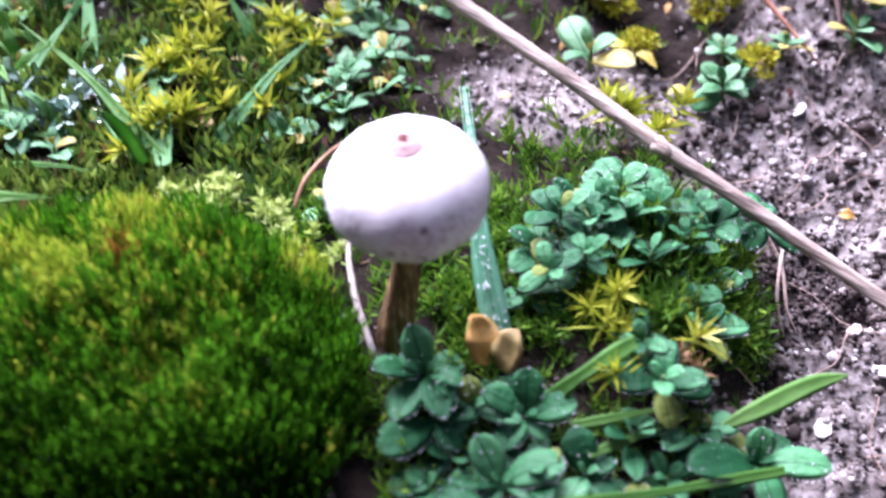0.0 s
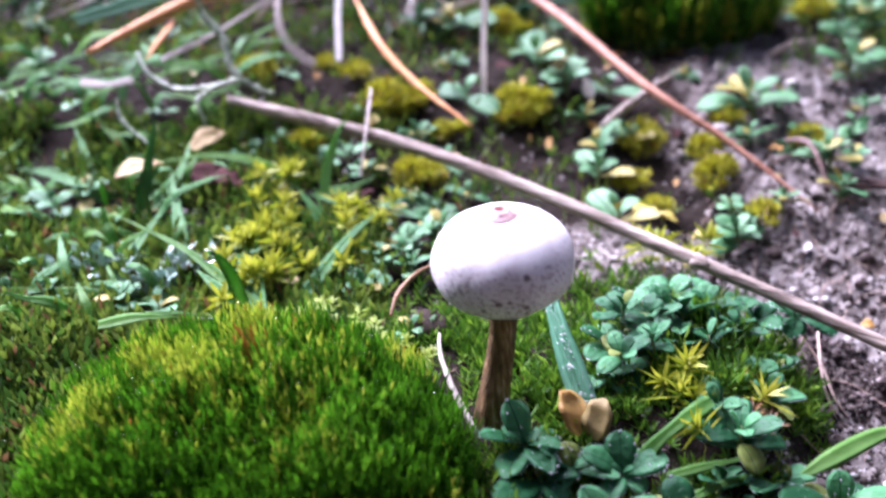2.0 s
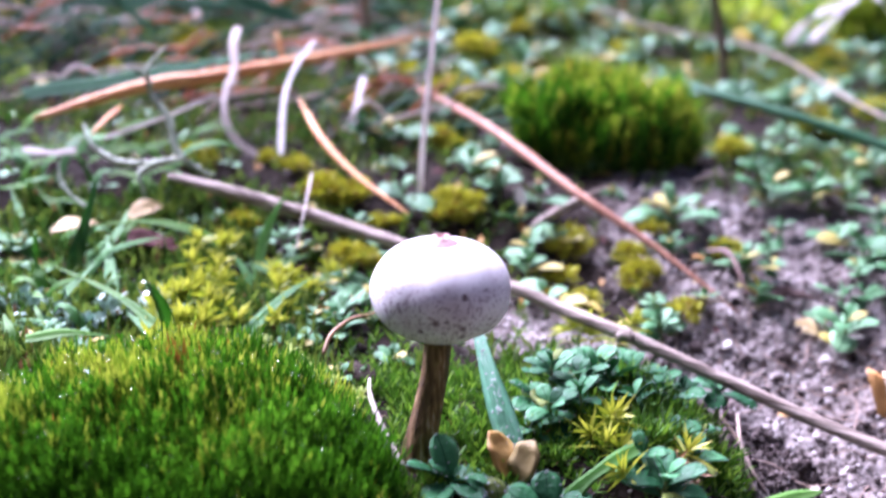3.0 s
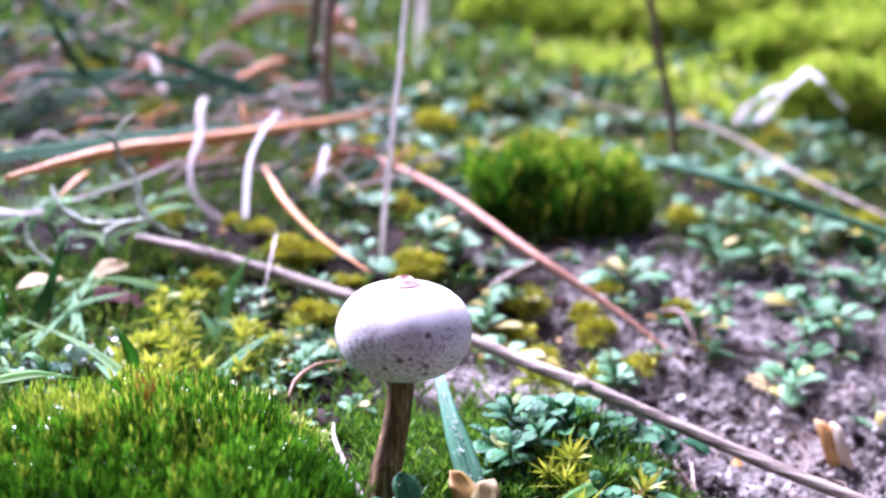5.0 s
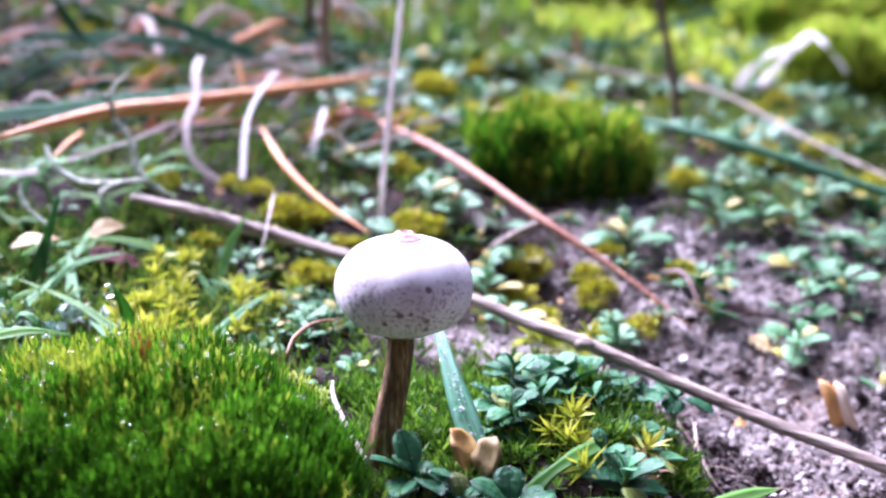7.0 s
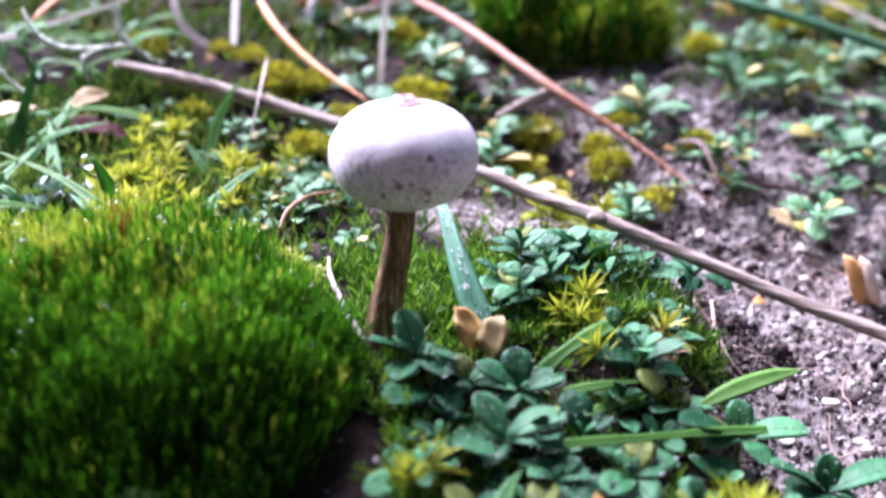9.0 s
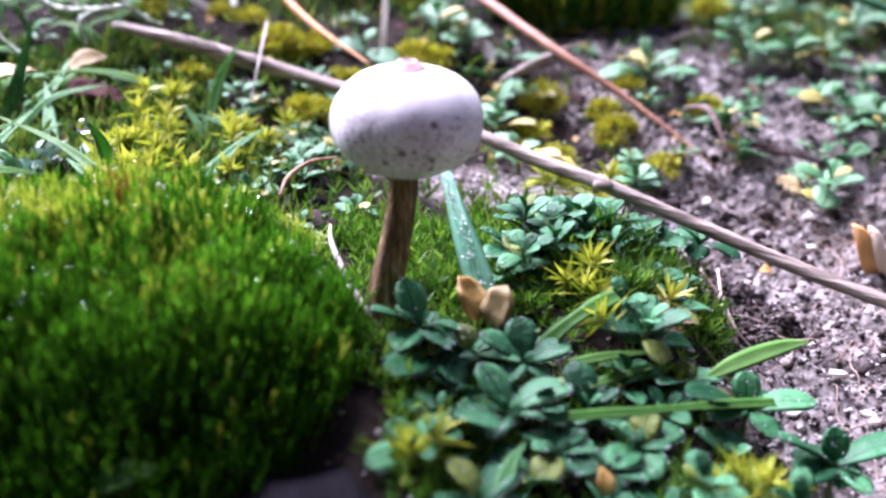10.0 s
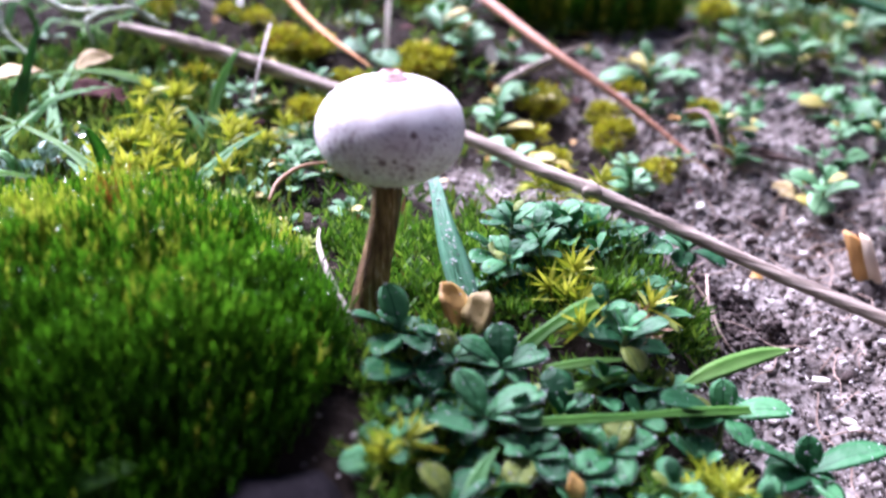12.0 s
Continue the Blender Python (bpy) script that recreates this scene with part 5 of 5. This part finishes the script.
def far_herbs(spots):
    """The herbs too far off to tell apart: the same plants in one mesh."""
    bpy.context.view_layer.update()
    v, q, t, at = [], [], [], 0
    for x, y in spots:
        src = random.choice(pale_herbs)
        m = place(x, y, ground_z(x, y) + 0.05, random.uniform(0, 360), random.uniform(0.8, 1.4), (random.uniform(-20, 20), random.uniform(-20, 20))) @ src.matrix_world.inverted()
        for ch in src.children:
            if ch.data.name.startswith("leaf"):
                w = np.array((m @ ch.matrix_world))
                co = np.empty(len(ch.data.vertices) * 3)
                ch.data.vertices.foreach_get("co", co)
                co = co.reshape(-1, 3) @ w[:3, :3].T + w[:3, 3]
                v.append(co / CM)
                q.append(np.array([f.vertices[:] for f in ch.data.polygons if len(f.vertices) == 4]) + at)
                at += len(co)
    ob = part("far_herbs", fast_mesh("far_herbs", np.concatenate(v), np.concatenate(q)), LEAF_FAR)
    tagged(ob, "pale green herbs covering the far ground", "plants", kind="stuff")


grassy = [(x, y) for x, y, _ in scatter(90, -5.5, 0.0, 1.2, 5.5, lambda x, y: 0.5 + 0 * x)]
set_out(pale_herbs, grassy[:45], 0.45, 0.8)
sandy = [(x, y) for x, y, _ in scatter(150, 2.8, 9.5, 3.6, 9.0, lambda x, y: 0.5 + 0 * x)]
set_out(pale_herbs, sandy[:60], 0.4, 0.75)
set_out(pale_herbs, [(5.0, 3.45), (5.9, 2.6), (5.35, 3.9)], 0.7, 0.85)
far_herbs([q for q in extra if q[1] >= 9.5 and q[0] > 0.6 - 0.1 * q[1]])


def curled_leaf(name, at, length, width, turn, tip, material, label, category, curl=0.3, fold=0.5, point=(1.7, 0.85)):
    me = leaf_mesh(name, length, width, curl, fold, 0.9, 12, point)
    for v in me.vertices:
        w = v.co * 900 + Vector((at[0] * 7, at[1] * 5, 0))
        v.co += Vector((noise.noise(w), noise.noise(w + Vector((9, 0, 0))), 1.6 * noise.noise(w + Vector((0, 9, 0))))) * 0.05 * length * CM
    ob = single(name, me, material, label, category)
    ob.matrix_basis = place(*at, turn, 1.0, tip)
    return ob


# ---- star moss and olive clumps ----
def star_tuft(seed, heads, spread, label, leaf=(0.19, 0.036), tall=(0.10, 0.25)):
    """Star moss: each head is a ring of narrow, recurved leaves on a short stalk."""
    local = np.random.default_rng(seed)
    root = thing("star_moss_tuft", (0, 0, 0), label, "moss", "star moss tufts")
    for k in range(heads):
        xy = local.normal(0, spread, 2).clip(-2 * spread, 2 * spread)
        base = np.array([[*xy, -0.04]])
        up = unit(np.array([[xy[0] * 1.5, xy[1] * 1.5, 1.0]]) + local.normal(0, 0.15, (1, 3)))
        h = local.uniform(*tall)
        part("shoot", fast_mesh("shoot", *joined(shoots(base, up, h, 8, leaf[0], leaf[1], 74, 0.5, 0.55), shoots(base, up, h, 6, leaf[0] * 0.85, leaf[1], 36, 0.2, 0.8), shoots(base, up, h, 9, leaf[0] * 0.7, leaf[1] * 0.7, 80, 0.4, 0.05))), STAR, root)
    return root


def moss_clump(seed, heads, wide, high):
    """A rounded cushion of short curled olive leaves, in several tufts."""
    local = np.random.default_rng(seed)
    root = thing("moss_clump", (0, 0, 0), "olive yellow rounded moss clump on the soil", "moss", "olive moss clumps")
    a, r = local.uniform(0, 6.28, heads), np.sqrt(local.uniform(0, 1, heads))
    xy = np.c_[np.cos(a), np.sin(a)] * (r * wide)[:, None]
    base = np.c_[xy, high * np.sqrt(1 - 0.95 * r**2) - 0.12]
    up = unit(np.c_[xy * 1.6 / wide, np.ones(heads)] + local.normal(0, 0.12, (heads, 3)))
    tall = local.uniform(0.08, 0.16, heads)
    which = np.where(r < 0.45, 0, 1 + (a / 6.2832 * 5).astype(int))
    for k in range(6):
        p = which == k
        if p.any():
            part("tuft", fast_mesh("tuft", *shoots(base[p], up[p], tall[p], 9, 0.10, 0.035, 52, 0.35)), OLIVE, root)
    return root


for k in range(140):
    x, y = rng.uniform(-6.2, -2.1), rng.uniform(1.3, 7.6)
    a, l = rng.uniform(0, 6.28), rng.uniform(0.45, 1.4)
    dx, dy, z = math.cos(a) * l, math.sin(a) * l * 0.6, ground_z(x, y)
    rise = rng.uniform(0.12, 0.4)
    pts = [(x, y, z - 0.03), (x + dx * 0.35, y + dy * 0.35, z + rise), (x + dx * 0.75, y + dy * 0.75, z + rise * 1.25), (x + dx, y + dy, z + rise * rng.uniform(0.9, 1.7))]
    wide = rng.uniform(0.06, 0.13)
    if x > -2.75:
        continue
    single("grass_blade", ribbon("grass_blade", pts, wide, face=(0, -0.5, 0.85), n=12), (GRASS, GRASS_BLUE, GRASS)[k % 3], "short green grass blade in the turf behind the cushion", "grass", "turf blades")


stars = [star_tuft(sd, k, 0.13, "yellow-green star-shaped moss tuft among the herbs", leaf=(0.25, 0.034)) for sd, k in ((1, 2), (2, 3), (3, 2))]
behind = [star_tuft(sd, k, 0.17, "yellow star-shaped moss tuft behind the cushion", leaf=(0.21, 0.045), tall=(0.12, 0.34)) for sd, k in ((4, 4), (5, 5), (14, 3))]
clumps = [moss_clump(sd, k, w, h) for sd, k, w, h in ((6, 60, 0.19, 0.26), (7, 80, 0.24, 0.28), (8, 45, 0.15, 0.2))]
set_out(stars, STARS_NEAR[:1], 1.25, 1.3, 0.12)
set_out(stars, STARS_NEAR[1:3], 0.8, 0.95, 0.05)
set_out(stars, STARS_NEAR[3:], 0.9, 1.1, 0.10)
set_out(behind, STARS_BEHIND[::2], 0.95, 1.2, 0.18)
set_out(clumps, CLUMPS, 0.6, 0.9, 0.06)
for k in range(9):
    f = k / 8
    x, y = -2.15 + 1.5 * f + rng.uniform(-0.05, 0.05), 0.62 + 0.3 * math.sin(3.1 * f) + rng.uniform(-0.06, 0.06)
    rim = star_tuft(30 + k, 5, 0.10, "pale yellow-green crisp moss tuft at the rim of the cushion", leaf=(0.10, 0.036), tall=(0.16, 0.3))
    for ch in rim.children:
        ch.data.materials[0] = RIM
    rim.matrix_basis = place(x, y, ground_z(x, y) + (0.36 if f < 0.7 else 0.2), 40 * k, 0.85)
for k in range(60):
    x, y = rng.uniform(-4.5, 4.2), rng.uniform(1.7, 7.2)
    curled_leaf("leaf_scrap", (x, y, ground_z(x, y) + 0.10), rng.uniform(0.12, 0.32), rng.uniform(0.06, 0.15), rng.uniform(0, 360), (rng.uniform(-30, 30), rng.uniform(-20, 20)), (TAN_LEAF, PURPLE_LEAF, DRY_LEAF)[k % 3], "small dead leaf scrap in the turf", "leaf", 0.3, 0.3)
seed = single("seed_husk", pebble_mesh("seed_husk", 8, 0.8), SHELL, "small round cream seed husk in the turf", "seed")
seed.matrix_basis = place(-2.85, 2.99, ground_z(-2.85, 2.99) + 0.05, 20, 0.11)
more = [(x, y) for x, y, _ in scatter(260, -9, 14, 8, 26, lambda x, y: 0.35 + 0 * x)]
set_out(clumps, more[:60], 0.9, 1.6, 0.02)


# ---- far litter ----
def build_far_litter():
    p = scatter(420, -16, 16, 13, 42, lambda x, y: 0.02 + 0.6 * (1 - smooth(0.0, 2.5, x - 0.05 * y)))
    pieces = []
    for k, (x, y, z) in enumerate(p):
        a, l = rng.uniform(0, 3.14), rng.uniform(1.5, 5)
        d = np.array([np.cos(a), np.sin(a) * 0.7, 0]) * l / 2
        rise = rng.uniform(0.2, 1.6)
        pieces.append(tube([(x - d[0], y - d[1], z + 0.1), (x, y, z + rise), (x + d[0], y + d[1], z + rng.uniform(0.1, 1.6))], [0.07, 0.09, 0.04], sides=5, n=7))
    for x, y, z in scatter(380, -9, 3.5, 8, 18, lambda x, y: 0.8 * (x < 3.5 - 0.25 * y + 0.5)):
        a, l = rng.uniform(-0.6, 0.9), rng.uniform(0.8, 2.4)
        d = np.array([np.cos(a), np.sin(a), 0]) * l / 2
        rise = rng.uniform(0.1, 0.7)
        pieces.append(tube([(x - d[0], y - d[1], z + 0.08), (x, y, z + rise), (x + d[0], y + d[1], z + rng.uniform(0.05, 0.9))], [0.03, 0.045, 0.02], sides=5, n=7))
    for nm, mat, part_of, label in (("dry_litter", STRAW, pieces[0::3], "tangled bleached grass litter on the far ground"), ("needle_litter", NEEDLE, pieces[1::6], "fallen brown needles on the far ground"), ("far_grass", GRASS_DARK, pieces[2::3] + pieces[4::6], "green grass stems on the far ground")):
        ob = part(nm, fast_mesh(nm, *joined(*part_of)), mat)
        tagged(ob, label, "litter", kind="stuff")


build_far_litter()


# ---- loose bits ----
curled_leaf("dry_leaf", (0.72, -0.26, -0.02), 0.40, 0.32, 112, (18, -50), DRY_LEAF, "curled ochre dry leaf among the herbs", "leaf", 0.2, 0.22, (2.2, 0.6))
curled_leaf("dry_leaf", (0.84, -0.32, -0.04), 0.36, 0.28, 66, (-15, -55), OLIVE_TAN, "curled tan dry leaf among the herbs", "leaf", 0.2, 0.15, (2.2, 0.6))
curled_leaf("dead_leaf", (-3.40, 4.50, 0.62), 1.0, 0.36, -24, (22, 0), PURPLE_LEAF, "purplish brown dead leaf lying in the grass", "leaf", 0.06, 0.10)
curled_leaf("yellow_leaf", (4.85, 3.25, -0.33), 0.26, 0.20, -70, (8, 8), YELLOW_LEAF, "yellow fallen leaf on the sand", "leaf", 0.2, 0.12)
curled_leaf("yellow_leaf", (1.86, 3.60, 0.03), 0.20, 0.14, 10, (0, 5), YELLOW_LEAF, "yellow fallen leaf on the sand", "leaf")
curled_leaf("yellow_leaf", (2.12, 3.55, -0.02), 0.27, 0.15, -40, (0, 5), YELLOW_LEAF, "yellow fallen leaf on the sand", "leaf")
curled_leaf("yellow_leaf", (2.58, 2.98, -0.05), 0.20, 0.14, 170, (0, 5), YELLOW_LEAF, "yellow fallen leaf on the sand", "leaf")
curled_leaf("tan_leaf", (1.30, 6.70, 0.55), 0.55, 0.42, -60, (30, -30), TAN_LEAF, "pale tan dry leaf scrap on the ground", "leaf", 0.2, 0.3)
curled_leaf("cream_leaf", (4.66, 3.55, -0.31), 0.36, 0.20, -55, (35, 10), TAN_LEAF, "cream dry leaf scrap on the sand", "leaf", 0.2, 0.3)
curled_leaf("cream_leaf", (-3.2, 4.9, 0.7), 0.5, 0.3, 40, (20, -10), TAN_LEAF, "cream dry leaf scrap in the litter", "leaf", 0.2, 0.3)
curled_leaf("cream_leaf", (-3.9, 4.0, 0.8), 0.55, 0.32, 20, (10, -10), TAN_LEAF, "cream dry leaf scrap in the grass", "leaf", 0.2, 0.3)


def flake(at, size, seed, turn, tip=(0, 0), material=SHELL, label="small white shell flake on the sand", name="shell_flake"):
    """An angular chip with a broken outline and some thickness."""
    local = random.Random(seed)
    bm = bmesh.new()
    n = 7
    low = [bm.verts.new((size[0] * math.cos(k * 6.283 / n) * local.uniform(0.7, 1.1), size[1] * math.sin(k * 6.283 / n) * local.uniform(0.7, 1.1), 0)) for k in range(n)]
    bm.faces.new(low)
    ext = bmesh.ops.extrude_face_region(bm, geom=bm.faces[:])
    for v in (g for g in ext["geom"] if isinstance(g, bmesh.types.BMVert)):
        v.co.z += size[2] * local.uniform(0.8, 1.2)
    bmesh.ops.bevel(bm, geom=bm.edges[:], offset=size[2] * 0.2, segments=2, affect="EDGES")
    bmesh.ops.recalc_face_normals(bm, faces=bm.faces[:])
    bm.transform(Matrix.Scale(CM, 4))
    me = bpy.data.meshes.new(name)
    bm.to_mesh(me)
    bm.free()
    ob = single(name, me, material, label, "flake", "shell flakes")
    ob.matrix_basis = place(*at, turn, 1.0, tip)


for x, y, size, turn in ((4.02, 0.42, (0.18, 0.08, 0.03), -15), (3.86, 0.80, (0.10, 0.06, 0.03), 40), (3.44, -0.17, (0.11, 0.08, 0.03), 60), (3.69, 3.1, (0.12, 0.05, 0.03), 50), (4.43, 6.16, (0.10, 0.08, 0.06), 0), (5.3, 3.3, (0.16, 0.05, 0.03), 20), (2.9, 3.3, (0.06, 0.05, 0.03), 0), (4.15, -0.1, (0.12, 0.08, 0.03), 80)):
    flake((x, y, ground_z(x, y) + 0.01), size, int(x * 100), turn, (random.uniform(-12, 12), random.uniform(-12, 12)))


def build_chip():
    """A split chip of wood: a slanting prism with worn edges and one paler side."""
    def prism(name, size, at, shear, top):
        bm = bmesh.new()
        bmesh.ops.create_cube(bm, size=1.0)
        for v in bm.verts:
            up = v.co.z > 0
            v.co = Vector((v.co.x * size[0], v.co.y * size[1], v.co.z * size[2]))
            v.co.x += shear * v.co.z + at[0]
            v.co.y += at[1]
            if up:
                v.co.z += top * (v.co.x - at[0])
        bmesh.ops.bevel(bm, geom=bm.edges[:], offset=0.014, segments=2, affect="EDGES")
        bmesh.ops.subdivide_edges(bm, edges=bm.edges[:], cuts=1)
        for v in bm.verts:
            v.co += Vector((0.008, 0.008, 0.012)) * noise.noise(v.co * 13)
        bm.transform(Matrix.Scale(CM, 4))
        me = bpy.data.meshes.new(name)
        bm.to_mesh(me)
        bm.free()
        me.shade_smooth()
        return me

    root = thing("wood_chip", (0, 0, 0), "angular chip of split orange wood standing in the sand", "wood chip")
    part("core", prism("core", (0.20, 0.18, 0.54), (-0.07, 0), -0.40, -0.35), WOOD, root, "orange split core")
    part("bleached_side", prism("bleached_side", (0.16, 0.19, 0.50), (0.09, -0.01), -0.40, -0.45), PALE_WOOD, root, "pale side of the split wood")
    root.matrix_basis = place(5.12, 2.05, ground_z(5.12, 2.05) + 0.14, -20, 0.84, (-6, 0))


build_chip()
stone = single("stone", pebble_mesh("stone", 3, 0.6), STONE, "rounded dark stone below the moss cushion", "stone")
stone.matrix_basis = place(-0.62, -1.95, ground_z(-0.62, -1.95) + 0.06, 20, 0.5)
single("straw", rod("straw", STRAW_FOOT, [0.028, 0.028, 0.022, 0.012], sides=8, n=14, wobble=0.06), STRAW, "thin bleached straw leaning beside the stalk", "straw")
single("curled_straw", rod("curled_straw", CURL, [0.015, 0.022, 0.02, 0.012], sides=7, n=16), CURLED, "curled brown grass stem behind the mushroom", "straw")


def drop(at, r):
    bm = bmesh.new()
    bmesh.ops.create_icosphere(bm, subdivisions=3, radius=r * CM)
    me = bpy.data.meshes.new("dew_drop")
    bm.to_mesh(me)
    bm.free()
    me.shade_smooth()
    ob = single("dew_drop", me, WATER, "clear round dew drop on a grass blade", "dew drop", "dew drops")
    ob.location = Vector(at) * CM


drop((2.0, -0.68, -0.30), 0.075)
drop((-2.40, 1.35, 1.13), 0.065)


def beads(spots, r, material, label):
    bm = bmesh.new()
    bmesh.ops.create_icosphere(bm, subdivisions=2, radius=1.0)
    ball = np.array([v.co[:] for v in bm.verts])
    tri = np.array([[v.index for v in f.verts] for f in bm.faces])
    bm.free()
    v = (np.array(spots)[:, None] + ball[None] * np.array(r)[:, None, None]).reshape(-1, 3)
    t = (np.arange(len(spots))[:, None, None] * len(ball) + tri[None]).reshape(-1, 3)
    tagged(part("dew_beads", fast_mesh("dew_beads", v, None, t), material), label, "dew", kind="stuff")


def build_dew():
    """Tiny dew beads: on the broad blade, on the moss tips and among the herbs."""
    blade = curve_through(WIDE, 60)
    spots = [np.array(blade[k]) + rng.normal(0, 0.035, 3) * (1, 0.3, 0.3) + (0, -0.02, 0.01) for k in rng.integers(1, 56, 110)]
    r = list(rng.uniform(0.005, 0.013, len(spots)))
    for at in LEAF_DEW:
        spots.append(np.array(at))
        r.append(rng.uniform(0.004, 0.010))
    beads(spots, r, DEW_GLINT, "fine dew beads, whitened for glints, on the leaves and the broad blade")
    tips = CUSHION_TIPS[0]
    pick = rng.choice(len(tips), 900, replace=False)
    r = [rng.uniform(0.006, 0.014) * (1.8 if k % 30 == 0 else 1) for k in pick]
    beads([tips[k] for k in pick], r, WATER, "tiny clear dew beads on the moss tips")


build_dew()


def build_roots():
    """Fine pale rootlets that lie on the sand."""
    local = random.Random(21)
    for k in range(64):
        x, y = local.uniform(2.5, 6.5), local.uniform(-0.8, 5.0)
        a, l = local.uniform(0, 6.28), local.uniform(0.4, 1.3)
        pts = []
        for i in range(5):
            pts.append((x, y, ground_z(x, y) + 0.02 + 0.10 * local.random() * (0 < i < 4)))
            a += local.uniform(-0.7, 0.7)
            x, y = x + math.cos(a) * l / 4, y + math.sin(a) * l / 4
        single("rootlet", rod("rootlet", pts, [0.005, 0.008, 0.003], sides=5, n=14), ROOT, "fine pale brown rootlet lying on the sand", "root", "rootlets")


build_roots()


def build_lichen(at, seed, spread=0.17):
    """A patch of crisp lichen: many small upturned lobes."""
    local = np.random.default_rng(seed)
    n = 45
    xy = local.normal(0, spread, (n, 2)) * (1.2, 0.7)
    base = np.c_[xy, local.uniform(0, 0.12, n)]
    way = unit(np.c_[local.normal(0, 1, (n, 2)), local.uniform(0.2, 1.0, n)])
    ob = single("lichen", fast_mesh("lichen", *leaflets(base, way, 0.14, 0.11, unit(local.normal(size=(n, 3))))), LICHEN, "pale mint green crisp lichen patch in the grass", "lichen", "lichen patches")
    tagged(ob, kind="stuff")
    ob.location = Vector((at[0], at[1], ground_z(*at) + 0.12)) * CM


build_lichen((-3.28, 2.2), 1)
build_lichen((-3.0, 2.5), 2, 0.15)
build_lichen((-3.9, 2.6), 3, 0.2)
flake((-0.30, -0.09, 0.05), (0.09, 0.06, 0.03), 31, 50, (30, -20), SHELL, "small white flake at the foot of the mushroom")

scrap = single("bark_scrap", pebble_mesh("bark_scrap", 5, 0.5), HUMUS, "dark crumbling bark scrap behind the mushroom", "bark")
scrap.matrix_basis = place(-0.50, 1.30, ground_z(-0.50, 1.30) + 0.16, 40, 0.22)

for pts in (TWIGLET_A, TWIGLET_B):
    single("twig_scrap", rod("twig_scrap", pts, [0.03, 0.05, 0.045, 0.02], sides=8, n=14, wobble=0.08), BARK, "short grey twig scrap on the sand", "twig", "twig scraps")
for k, pts in enumerate((ROOT_A, ROOT_B, ROOT_C, ROOT_D, ROOT_E)):
    single("dead_twig", rod("dead_twig", pts, [0.02, 0.035, 0.03, 0.012] if k < 3 else [0.012, 0.017, 0.014, 0.006], sides=7, n=20, wobble=0.08, seed=k), STEM_BROWN if k < 3 else ROOT, "thin brown dead twig lying on the sand", "twig", "dead twigs")
single("dead_plant", rod("dead_plant", UPRIGHT_D, [0.14, 0.12], sides=8, n=10), PALE_STRAW, "pale dry plant standing upright on the far ground", "plant", "dead plants")
single("pine_needle", rod("pine_needle", NEEDLE_FAR, [0.02, 0.08, 0.08, 0.02], sides=8, n=16), NEEDLE, "orange pine needle on the far ground", "needle", "pine needles")
flake((1.74, 6.11, ground_z(1.74, 6.11) + 0.12), (0.10, 0.16, 0.04), 41, 20, (50, 10), SHELL, "white flake standing in the moss")
for x, y, turn, size in BUDS:
    curled_leaf("dry_leaf", (x, y, ground_z(x, y) + 0.12), 0.21 * size, 0.15 * size, turn, (15, -60), DRY_LEAF, "small ochre withered leaf among the herbs", "leaf", 0.4, 0.5)
brown_star = star_tuft(11, 2, 0.08, "withered brown star-shaped moss tuft among the herbs", tall=(0.2, 0.3))
for ch in brown_star.children:
    ch.data.materials[0] = CURLED
brown_star.matrix_basis = place(2.19, -0.3, ground_z(2.19, -0.3) + 0.12, 30, 0.85)
